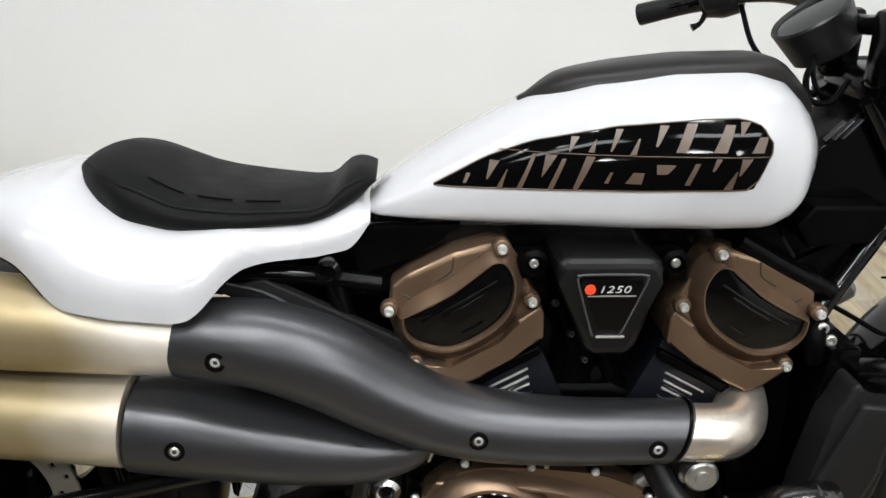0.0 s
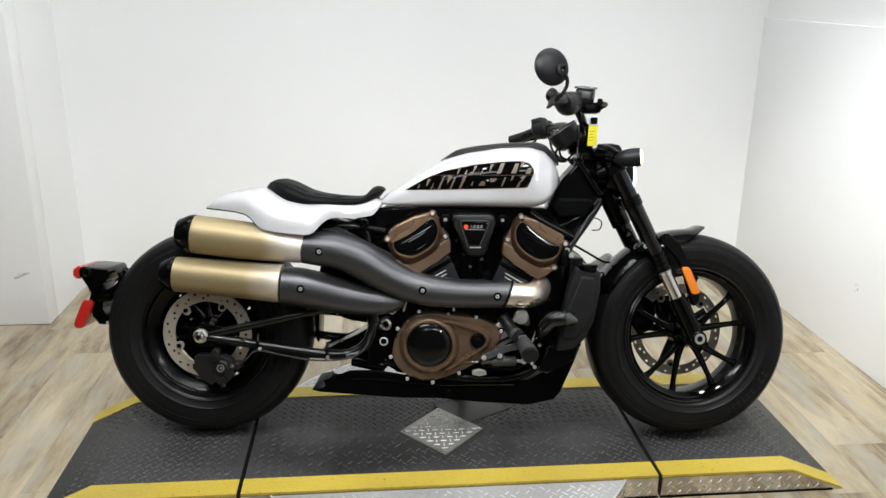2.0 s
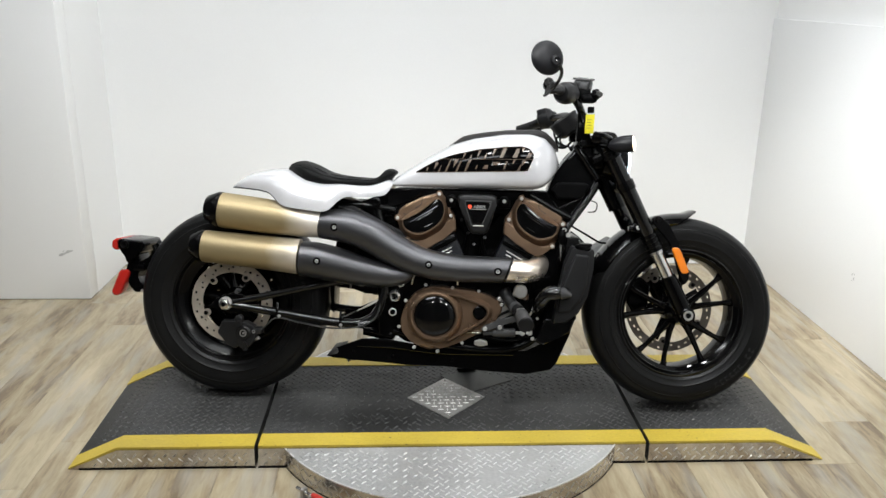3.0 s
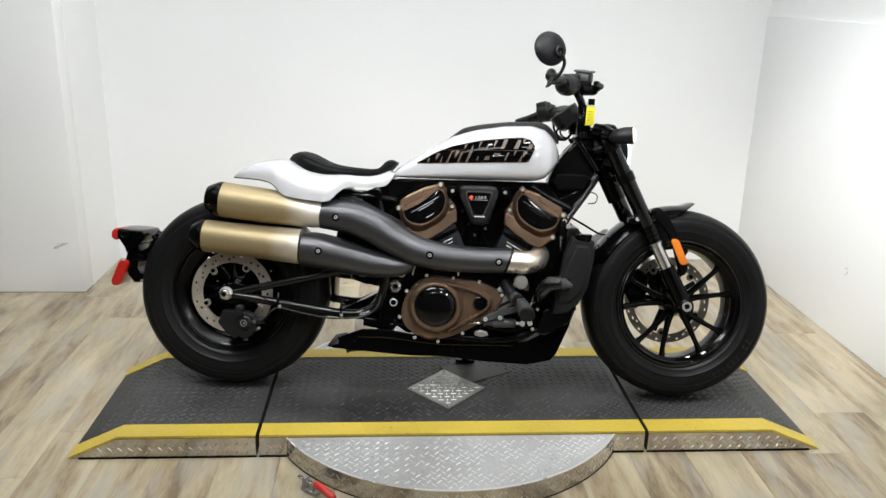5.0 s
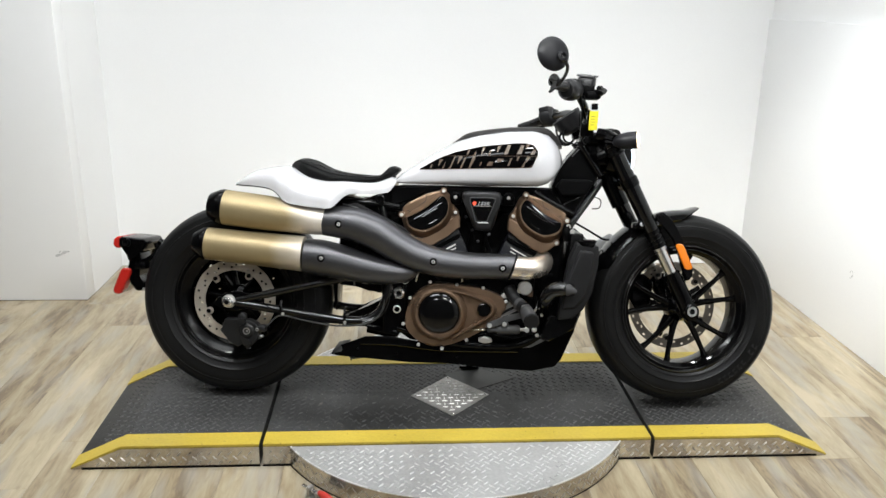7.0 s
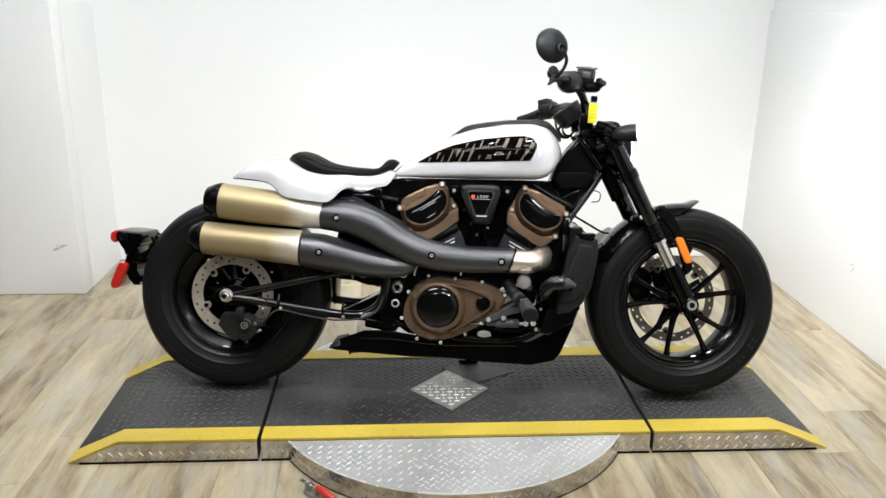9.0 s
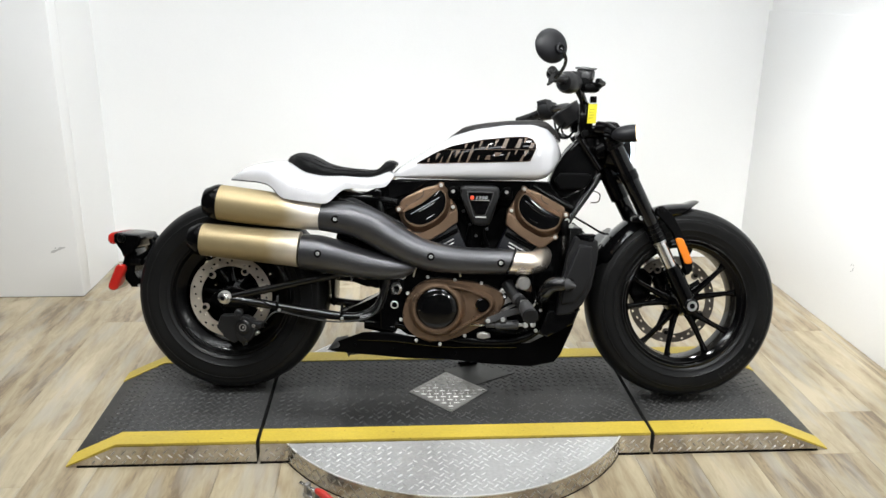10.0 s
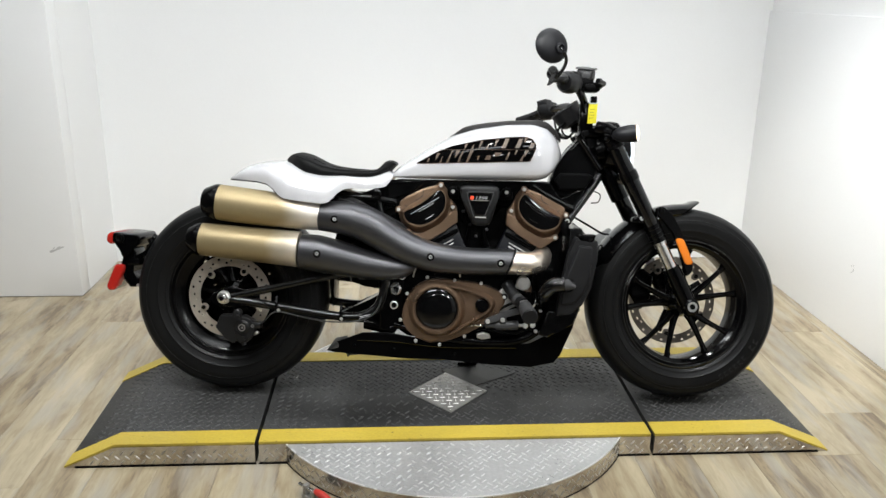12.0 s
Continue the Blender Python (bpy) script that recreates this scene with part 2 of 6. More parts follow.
REDINK = surface("red_badge", (0.75, 0.06, 0.02), 0.4)
LENS = surface("clear_lens", (0.7, 0.75, 0.8), 0.05, coat=0.5, bump=0.0)
GLOW = glowing("lit_lamp", (1.0, 0.82, 0.55), 3.0)
DAYLAMP = glowing("lit_daytime_ring", (0.75, 0.88, 1.0), 3.5)
DIFFUSER = glowing("lit_diffuser", (0.95, 0.98, 1.0), 3.0)
BULB = glowing("lit_spot", (1.0, 0.96, 0.9), 60.0)


# ---- shaping helpers ----
def part(name, bm, mat, parent=None, label=""):
    """Links a bmesh as one mesh object, smooth but for its sharp edges."""
    bmesh.ops.recalc_face_normals(bm, faces=bm.faces)
    for f in bm.faces:
        f.smooth = len(f.verts) <= 4
    for e in bm.edges:
        if len(e.link_faces) == 2 and e.calc_face_angle(0) > 0.6:
            e.smooth = False
    me = bpy.data.meshes.new(name)
    bm.to_mesh(me)
    bm.free()
    me.materials.append(mat)
    ob = new(name, me)
    if parent:
        ob.parent = parent
    return tagged(ob, label=label)


def thing(name, m, label, category, group=""):
    ob = new(name)
    ob.empty_display_size = 0.1
    ob.matrix_world = m
    return tagged(ob, label, category, group)


def merge(*bms):
    """Joins bmeshes into the first."""
    for other in bms[1:]:
        me = bpy.data.meshes.new("tmp")
        other.to_mesh(me)
        bms[0].from_mesh(me)
        bpy.data.meshes.remove(me)
        other.free()
    return bms[0]


def block(x0, x1, y0, y1, z0, z1, bevel=0.0, m=None, seg=2):
    bm = bmesh.new()
    bmesh.ops.create_cube(bm, size=1, matrix=Matrix.LocRotScale(((x0 + x1) / 2, (y0 + y1) / 2, (z0 + z1) / 2), None, (x1 - x0, y1 - y0, z1 - z0)))
    if bevel:
        bmesh.ops.bevel(bm, geom=bm.edges[:], offset=bevel, segments=seg, affect="EDGES", profile=0.5)
    if m:
        bm.transform(m)
    return bm


def spline(pts, steps):
    """A smooth curve through the points, of any number of values each."""
    p = [np.array(q, float) for q in pts]
    p = [2 * p[0] - p[1]] + p + [2 * p[-1] - p[-2]]
    out = []
    for i in range(1, len(p) - 2):
        for k in range(steps):
            t = k / steps
            a, b, c, d = p[i - 1], p[i], p[i + 1], p[i + 2]
            out.append(0.5 * (2 * b + (c - a) * t + (2 * a - 5 * b + 4 * c - d) * t * t + (3 * b - a - 3 * c + d) * t ** 3))
    out.append(p[-2])
    return out


def skin(rings, closed=True, cap=True):
    """A skin over rings of points."""
    bm = bmesh.new()
    vs = [[bm.verts.new(q) for q in ring] for ring in rings]
    n = len(vs[0])
    for a, b in zip(vs, vs[1:]):
        for i in range(n if closed else n - 1):
            bm.faces.new((a[i], a[(i + 1) % n], b[(i + 1) % n], b[i]))
    if cap and closed:
        bm.faces.new(vs[0])
        bm.faces.new(vs[-1])
    return bm


def tube(pts, r, seg=12, steps=6, flat=1.0):
    """A round bar along a smooth curve; r: one radius, or one for each point."""
    rr = r if isinstance(r, (list, tuple)) else [r] * len(pts)
    path = spline([(*p, q) for p, q in zip(pts, rr)], steps) if len(pts) > 2 else [np.array((*p, q), float) for p, q in zip(pts, rr)]
    rings, side = [], None
    for i, p in enumerate(path):
        d = Vector(path[min(i + 1, len(path) - 1)][:3] - path[max(i - 1, 0)][:3]).normalized()
        if side is None:
            side = d.cross(Vector((0, 1, 0)) if abs(d.y) < 0.9 else Vector((0, 0, 1))).normalized()
        side = (side - d * side.dot(d)).normalized()
        up = d.cross(side)
        c = Vector(p[:3])
        rings.append([c + (side * math.cos(a) + up * math.sin(a) * flat) * p[3] for a in np.linspace(0, 2 * math.pi, seg, endpoint=False)])
    return skin(rings)


def lathe(profile, m=None, seg=32, cap=True):
    """Turns (radius, height) pairs about the z axis of m."""
    rings = [[Vector((r * math.cos(a), r * math.sin(a), h)) for a in np.linspace(0, 2 * math.pi, seg, endpoint=False)] for r, h in profile]
    bm = skin(rings, True, cap)
    if m:
        bm.transform(m)
    return bm


def ring_lathe(profile, m=None, seg=48):
    """Turns a closed (radius, height) outline about the z axis of m."""
    bm = lathe(profile + [profile[0]], m, seg, False)
    bmesh.ops.remove_doubles(bm, verts=bm.verts, dist=1e-5)
    return bm


def toward(at, direction):
    """A pose at a place with its z axis along a direction."""
    return Matrix.Translation(at) @ Vector(direction).to_track_quat("Z", "Y").to_matrix().to_4x4()


def slab(outline, y0, y1, bevel=0.004, round_steps=0, seg=2):
    """An outline in x and z, drawn out from y0 to y1, with rounded edges."""
    pts = [tuple(q) for q in spline(outline + [outline[0]], round_steps)][:-1] if round_steps else outline
    bm = bmesh.new()
    a = [bm.verts.new((x, y0, z)) for x, z in pts]
    b = [bm.verts.new((x, y1, z)) for x, z in pts]
    n = len(pts)
    bm.faces.new(a)
    bm.faces.new(b[::-1])
    for i in range(n):
        bm.faces.new((a[i], b[i], b[(i + 1) % n], a[(i + 1) % n]))
    if bevel:
        edges = [e for e in bm.edges if abs(e.verts[0].co.y - e.verts[1].co.y) < 1e-6]
        if not round_steps:
            edges = bm.edges[:]
        bmesh.ops.bevel(bm, geom=edges, offset=bevel, segments=seg, affect="EDGES", profile=0.6)
    return bm


def curve_at(pts, x):
    xs = [p[0] for p in pts]
    return float(np.interp(x, xs, [p[1] for p in pts]))


def smooth_at(pts, x, reach=0.018):
    return sum(curve_at(pts, x + d * reach) for d in (-1, -0.5, 0, 0.5, 1)) / 5


def bolt_head(r, h, at, direction=(0, -1, 0)):
    return lathe([(r, 0), (r, h * 0.7), (r * 0.8, h), (r * 0.45, h), (r * 0.42, h * 0.5)], toward(at, direction), 12)


# ---- the room ----
ROOM_L, ROOM_R, BACK, NOOK, NEAR = -1.643, 1.697, 1.636, 1.131, -4.3


def setting(name, bm, mat, label, category=""):
    return tagged(part(name, bm, mat), label, category or name.split("_")[0], kind="structure")


setting("wall_back", block(ROOM_L - 0.1, ROOM_R + 0.1, BACK, BACK + 0.1, 0, CEIL), WALL, "plain white painted wall behind the motorcycle", "wall")
setting("wall_recess", block(ROOM_L - 0.1, ROOM_L, NOOK + 0.1, BACK, 0, CEIL), WALL, "short white painted return wall of the recess", "wall")
setting("wall_left", block(-3.4, ROOM_L, NOOK, NOOK + 0.1, 0, CEIL, 0.004), WALL, "white painted wall with a faint grey scuff", "wall")
# wall_side, wall_near and the ceiling stay out of view; their grey holds reflections down
setting("wall_side", block(-3.5, -3.4, NEAR, NOOK + 0.1, 0, CEIL), DIM, "unseen side wall, set dark to keep reflections dark", "wall")
setting("wall_right", block(ROOM_R, ROOM_R + 0.1, NEAR, BACK, 0, CEIL), WALL, "plain white painted wall with a raised lower part", "wall")
setting("wall_panel", block(ROOM_R - 0.014, ROOM_R - 0.0005, NEAR, BACK, 0.0, 1.297, 0.003), WALL, "white painted lower wall lining with a narrow ledge", "wall")
setting("wall_near", block(-3.5, ROOM_R + 0.1, NEAR - 0.1, NEAR, 0, CEIL), DIM, "unseen wall opposite the recess, set dark to keep reflections dark", "wall")
setting("ceiling", block(-3.5, ROOM_R + 0.1, NEAR, BACK + 0.1, CEIL, CEIL + 0.1), CEILING, "unseen ceiling, set dark to keep reflections dark", "ceiling")
floor = setting("floor", block(-3.5, ROOM_R + 0.1, NEAR - 0.1, BACK + 0.1, -0.12, -0.006), SUBFLOOR, "driftwood-coloured plank floor in beige, brown and grey", "floor")

for lx, ly, ax, ay, az, watts, cone in SPOTS:
    m = look((lx, ly, CEIL - 0.1), (ax, ay, az))
    t = thing("spot_lamp", Matrix.Translation((lx, ly, CEIL)), "white round ceiling spot lamp above view, lit", "lamp", "ceiling spot lamps")
    inv = Matrix.Translation((-lx, -ly, -CEIL))
    part("base", lathe([(0.045, 0), (0.045, -0.02), (0.012, -0.025), (0.012, -0.09)], seg=24), WALL, t)
    part("housing", ring_lathe([(0.03, 0.04), (0.052, 0.03), (0.055, -0.085), (0.05, -0.085), (0.045, -0.05), (0.02, 0.03)], inv @ m, 32), WALL, t)
    part("bulb", lathe([(0.044, -0.052), (0.03, -0.06), (0.004, -0.062)], inv @ m, 24), BULB, t)
# housings for the added fill lights, never in view
for lx, ly, watts in FILLS:
    t = thing("ceiling_light", Matrix.Translation((lx, ly, CEIL)), "added long fill light above view, white with a lit diffuser", "lamp", "ceiling lights")
    part("frame", block(-0.62, 0.62, -0.15, 0.15, -0.05, -0.001, 0.006), WALL, t)
    part("diffuser", block(-0.58, 0.58, -0.125, 0.125, -0.056, -0.051, 0.002), DIFFUSER, t)

SCUFF = surface("scuff_mark", (0.5, 0.5, 0.5), 0.7, vary=0.3, grain=200)


def smudge(m, blobs, label):
    """A few overlapping thin flat smears on a wall; m: the wall's pose, z outwards."""
    bm = merge(*[lathe([(1.0, 0), (0.8, 0.0004), (0.3, 0.0006)], m @ Matrix.Translation((u, v, 0.0001 * k)) @ Matrix.Rotation(radians(turn), 4, "Z") @ Matrix.Diagonal((a, b, 1, 1)), 14) for k, (u, v, a, b, turn) in enumerate(blobs)])
    return tagged(part("wall_scuff", bm, SCUFF), label, "scuff", kind="structure")


smudge(pose(-1.733, NOOK - 0.0002, 0.228, 90), [(-0.02, -0.008, 0.014, 0.006, 20), (-0.004, -0.002, 0.013, 0.004, 35), (0.01, 0.006, 0.012, 0.007, 25), (0.026, 0.01, 0.009, 0.004, 10), (-0.01, 0.008, 0.006, 0.002, 50)], "grey diagonal scuff mark on the white wall")
smudge(pose(ROOM_R - 0.0142, 0.577, 0.305, 90, 0, -90), [(0.0, 0.008, 0.007, 0.002, 60), (0.014, 0.012, 0.006, 0.002, -40), (0.016, -0.006, 0.009, 0.003, 70), (0.004, -0.018, 0.005, 0.002, 20)], "faint grey scuff mark on the lower wall lining")

# ---- the turntable platform ----
H = 0.07
GAP_L, GAP_R, TIP_L, TIP_R, Y0, Y1 = -0.62, 0.595, -1.193, 1.166, -0.3, 0.325
TOP_L, TOP_R, STRIP = -1.04, 1.0, 0.072


def treads(inside, height, pitch, size, m=None, turn=45):
    """Raised lozenges of tread plate, each pointing at its neighbours' middles, where inside(x, y) holds."""
    verts, faces = [], []
    n = int(1.6 / pitch)
    ct, st = math.cos(radians(turn)), math.sin(radians(turn))
    for i in range(-n, n + 1):
        for j in range(-n, n + 1):
            x, y = (i * ct - j * st) * pitch, (i * st + j * ct) * pitch
            if not inside(x, y):
                continue
            ux, uy = (ct, st) if (i + j) % 2 else (-st, ct)
            k, z = len(verts), height(x, y)
            for s, w, h in ((-1, 0, 0), (-0.4, 1, 0), (0.4, 1, 0), (1, 0, 0), (0.4, -1, 0), (-0.4, -1, 0), (-0.6, 0, 1), (0.6, 0, 1)):
                verts.append((x + s * size * ux - w * size * 0.2 * uy, y + s * size * uy + w * size * 0.2 * ux, z + h * 0.0022))
            faces += [(k, k + 1, k + 6), (k + 1, k + 2, k + 7, k + 6), (k + 2, k + 3, k + 7), (k + 3, k + 4, k + 7), (k + 4, k + 5, k + 6, k + 7), (k + 5, k, k + 6)]
    me = bpy.data.meshes.new("treads")
    me.from_pydata(verts, [], faces)
    bm = bmesh.new()
    bm.from_mesh(me)
    bpy.data.meshes.remove(me)
    if m:
        bm.transform(m)
    return bm


def stuff(ob):
    ob["kind"] = "stuff"
    return ob


def deck_height(x, y):
    if x < TOP_L:
        return H * (x - TIP_L) / (TOP_L - TIP_L)
    if x > TOP_R:
        return H * (TIP_R - x) / (TIP_R - TOP_R)
    return H


def deck_piece(name, outline, label, x0, x1):
    """A length of platform: a black deck between yellow edges, with plate skirts below them."""
    t = thing(name, Matrix.Identity(4), label, "platform", "platform sections")
    part("deck", slab(outline, Y0 + 0.004, Y1 - 0.004, 0.001), DECK, t)
    top = [(x, z) for x, z in outline if z > 0.001 or x in (TIP_L, TIP_R)]
    for k, (a, b) in enumerate(((Y0, Y0 + STRIP), (Y1 - STRIP, Y1))):
        rings = [[Vector((x, a, z + 0.0035)), Vector((x, b, z + 0.0035)), Vector((x, b, z - 0.004)), Vector((x, a, z - 0.004))] for x, z in sorted(top)]
        part("yellow_edge", skin(rings), YELLOW, t, "worn yellow painted edge strip")
    for y, way in ((Y0, -1), (Y1, 1)):
        sk = [(x, z - 0.0045 if z > 0.001 else z) for x, z in outline]
        part("skirt", slab(sk, y, y + way * 0.003, 0), SKIRT, t, "polished tread-plate side skirt that mirrors the floor")
    wear = random.Random(5)
    bumps = treads(lambda x, y: (y > 0.02 or abs(x) > 0.5 or wear.random() < 0.5) and x0 + 0.02 < x < x1 - 0.02 and Y0 + STRIP < y < Y1 - STRIP and not (abs(x + 0.022) / 0.134 + abs(y) / 0.143 < 1.06), deck_height, 0.021, 0.0118)
    stuff(part("tread", bumps, TREAD, t))
    side = treads(lambda x, y: x0 + 0.02 < x < x1 - 0.02 and 0.006 < y < deck_height(x, 0) - 0.012, lambda x, y: 0, 0.0215, 0.0108, Matrix.Translation((0, Y0 - 0.003, 0)) @ pose(0, 0, 0, 90))
    stuff(part("skirt_tread", side, SKIRTBAR, t))
    part("base_seal", block(x0 + 0.004, x1 - 0.004, Y0 - 0.006, Y0 - 0.0032, 0.0, 0.004), PLASTIC, t, "thin dark strip along the floor")
    return t


deck_piece("platform_ramp", [(TIP_L, 0.0), (GAP_L - 0.006, 0.0), (GAP_L - 0.006, H), (TOP_L, H)], "black tread-plate ramp section with yellow edges on the floor", TIP_L + 0.03, GAP_L)
deck_piece("platform_deck", [(GAP_L + 0.006, 0.0), (GAP_R - 0.006, 0.0), (GAP_R - 0.006, H), (GAP_L + 0.006, H)], "black tread-plate middle platform section with yellow edges", GAP_L, GAP_R)
deck_piece("platform_ramp", [(GAP_R + 0.006, 0.0), (TIP_R, 0.0), (TOP_R, H), (GAP_R + 0.006, H)], "black tread-plate ramp section with yellow edges on the floor", GAP_R, TIP_R - 0.03)

DX, DY, DR = -0.02, 0.0, 0.595
for way, lab in ((-1, "front"), (1, "back")):
    y = Y0 - 0.004 if way < 0 else Y1 + 0.004
    half = math.acos(abs(y - DY) / DR)
    mid = -math.pi / 2 if way < 0 else math.pi / 2
    pts = [(DX + DR * math.cos(a), DY + DR * math.sin(a)) for a in np.linspace(mid - half, mid + half, 48)]
    bm = bmesh.new()
    lo, hi = [bm.verts.new((x, q, 0.0)) for x, q in pts], [bm.verts.new((x, q, H - 0.004)) for x, q in pts]
    bm.faces.new(hi)
    bm.faces.new(lo[::-1])
    for i in range(len(pts)):
        k = (i + 1) % len(pts)
        bm.faces.new((lo[i], lo[k], hi[k], hi[i]))
    bmesh.ops.bevel(bm, geom=[e for e in bm.edges if e.verts[0].co.z > 0.01 and e.verts[1].co.z > 0.01], offset=0.002, segments=2, affect="EDGES")
    t = thing("turntable_plate", Matrix.Identity(4), "bright aluminium tread-plate turntable edge beside the platform", "turntable", "turntable plates")
    plate = part("plate", bm, PLATE, t)
    plate.data.materials.append(SKIRT)
    for f in plate.data.polygons:
        f.material_index = 1 if abs(f.normal.z) < 0.3 else 0
    worn = random.Random(9)
    stuff(part("tread", treads(lambda x, q: worn.random() < 0.62 + 6.0 * max(abs(x - DX - 0.05) - 0.22, 0) ** 1.2 + 12 * max(abs(q) - 0.5, 0) and (q < y - 0.012 if way < 0 else q > y + 0.012) and (x - DX) ** 2 + (q - DY) ** 2 < (DR - 0.015) ** 2, lambda x, q: H - 0.004, 0.021, 0.0112), TREADBAR, t))

for way in (-1, 1):
    t = [o for o in bpy.data.objects if o.name.startswith("turntable_plate")][0 if way < 0 else 1]
    y = Y0 - 0.006 if way < 0 else Y1 + 0.006
    half = math.acos(abs(y) / (DR + 0.004))
    mid = -math.pi / 2 if way < 0 else math.pi / 2
    arc = np.linspace(mid - half, mid + half, 60)
    part("base_seal", skin([[Vector((DX + r * math.cos(a), DY + r * math.sin(a), z)) for r, z in ((DR + 0.0003, 0.0), (DR + 0.0016, 0.0), (DR + 0.0016, 0.0015), (DR + 0.0003, 0.0015))] for a in arc]), PLASTIC, t, "thin dark strip along the floor")
    part("rim_edge", skin([[Vector((DX + r * math.cos(a), DY + r * math.sin(a), z)) for r, z in ((DR - 0.004, H - 0.0035), (DR + 0.0008, H - 0.0035), (DR + 0.0008, H - 0.0065), (DR - 0.004, H - 0.0065))] for a in arc]), TREADBAR, t, "bright worn rim edge")
    bars = []
    for k, a in enumerate(arc[1:-1]):
        for row in range(2):
            lean = 45 if (k + row) % 2 else -45
            bars.append(block(-0.0095, 0.0095, -0.0018, 0.0018, -0.0005, 0.0016, 0.0008, Matrix.Translation((DX + DR * math.cos(a), DY + DR * math.sin(a), 0.02 + 0.024 * row)) @ pose(0, 0, 0, 90, 0, math.degrees(a) + 90) @ pose(0, 0, 0, 0, 0, lean), 1))
    stuff(part("rim_tread", merge(*bars), SKIRTBAR, t))

t = thing("diamond_plate", Matrix.Translation((-0.022, 0, H)), "worn bare metal diamond tread plate on the deck", "plate")
bm = bmesh.new()
vs = [bm.verts.new((0.134 * a, 0.143 * b, z)) for z in (0, 0.0035) for a, b in ((1, 0), (0, 1), (-1, 0), (0, -1))]
bm.faces.new(vs[4:])
for i in range(4):
    bm.faces.new((vs[i], vs[(i + 1) % 4], vs[4 + (i + 1) % 4], vs[4 + i]))
part("plate", bm, WORN, t)
stuff(part("tread", treads(lambda x, y: abs(x) / 0.134 + abs(y) / 0.143 < 0.9, lambda x, y: 0.0035, 0.0215, 0.0108, turn=0), TREADBAR, t))
for sx, sy in ((1, 0), (-1, 0), (0, 1), (0, -1)):
    part("screw", bolt_head(0.004, 0.002, (sx * 0.12, sy * 0.128, 0.0035), (0, 0, 1)), CHROME, t)

t = thing("stand_pad", Matrix.Translation((0.085, 0.13, H)), "thin worn metal pad under the side stand", "pad")
bm = bmesh.new()
vs = [bm.verts.new((x, y, z)) for z in (0, 0.0024) for x, y in ((0.006, 0.075), (-0.12, 0.036), (-0.03, -0.1), (0.14, 0.0))]
bm.faces.new(vs[4:])
for i in range(4):
    bm.faces.new((vs[i], vs[(i + 1) % 4], vs[4 + (i + 1) % 4], vs[4 + i]))
part("sheet", bm, surface("dull_sheet", (0.07, 0.07, 0.068), 0.5, 0.4, vary=0.3), t)

t = thing("release_lever", pose(-0.44, -0.491, 0.0, 0, 0, -42), "red-handled steel release lever beside the turntable", "lever")
part("bracket", merge(block(-0.03, 0.03, -0.012, 0.012, 0.0, 0.012, 0.002), block(-0.026, -0.014, -0.01, 0.01, 0.011, 0.042, 0.002), block(0.008, 0.02, -0.01, 0.01, 0.011, 0.036, 0.002)), WORN, t)
part("pin", tube([(-0.05, 0, 0.03), (0.05, 0, 0.03)], 0.006), CHROME, t)
part("handle", tube([(0.018, 0, 0.034), (0.05, -0.004, 0.036), (0.105, -0.01, 0.03)], [0.008, 0.0115, 0.009], 14), REDGRIP, t, "red vinyl-dipped handle")

# ---- the motorcycle, leaning on its side stand ----
BIKE = Matrix.Translation((-0.0006, 0.0104, 0.0760)) @ pose(0, 0, 0, 0, 0, -5) @ pose(0, 0, 0, -12) @ Matrix.Scale(0.99695, 4)
bike = thing("motorcycle", BIKE, "white and bronze cruiser motorcycle leaning on its stand", "motorcycle")
RIGHT = (0, -1, 0)

# fuel tank
TANK_TOP = [(-0.224, 0.728), (-0.2, 0.752), (-0.169, 0.774), (-0.093, 0.822), (-0.024, 0.86), (0.05, 0.887), (0.147, 0.903), (0.24, 0.906), (0.285, 0.892), (0.312, 0.868), (0.33, 0.835), (0.337, 0.805)]
TANK_LOW = [(-0.224, 0.726), (-0.205, 0.72), (-0.17, 0.718), (0.085, 0.716), (0.255, 0.718), (0.285, 0.728), (0.305, 0.748), (0.323, 0.775), (0.337, 0.8)]
TANK_HALF = [(-0.224, 0.045), (-0.2, 0.062), (-0.13, 0.083), (0.0, 0.112), (0.1, 0.13), (0.2, 0.139), (0.26, 0.136), (0.3, 0.118), (0.323, 0.085), (0.337, 0.03)]


def tank_section(x):
    top, low, half = curve_at(TANK_TOP, x), curve_at(TANK_LOW, x), curve_at(TANK_HALF, x)
    return top, low, half, low + 0.36 * (top - low)


def tank_side(x, z):
    """How far the tank's flank stands out from its middle plane at x and z."""
    top, low, half, mid = tank_section(x)
    h = (z - mid) / ((top - mid) if z > mid else (mid - low))
    p = 2.3 if z > mid else 5.0
    return half * max(1 - min(abs(h), 0.999) ** p, 0) ** (1 / p)


rings = []
for x in [-0.224 + 0.561 * (0.5 - 0.5 * math.cos(math.pi * k / 46)) for k in range(47)]:
    top, low, half, mid = tank_section(x)
    ring = []
    for a in np.linspace(0, 2 * math.pi, 48, endpoint=False):
        c, s = math.cos(a), math.sin(a)
        p = 2.3 if s > 0 else 5.0
        ring.append(Vector((x, half * math.copysign(abs(c) ** (2 / p), c), mid + (top - mid if s > 0 else mid - low) * math.copysign(abs(s) ** (2 / p), s))))
    rings.append(ring)
tank = part("fuel_tank", skin(rings), WHITE, bike, "gloss white painted fuel tank")

EMB_TOP = [(-0.137, 0.768), (-0.076, 0.803), (-0.022, 0.825), (0.069, 0.845), (0.161, 0.855), (0.205, 0.857), (0.228, 0.853), (0.242, 0.842), (0.246, 0.828)]
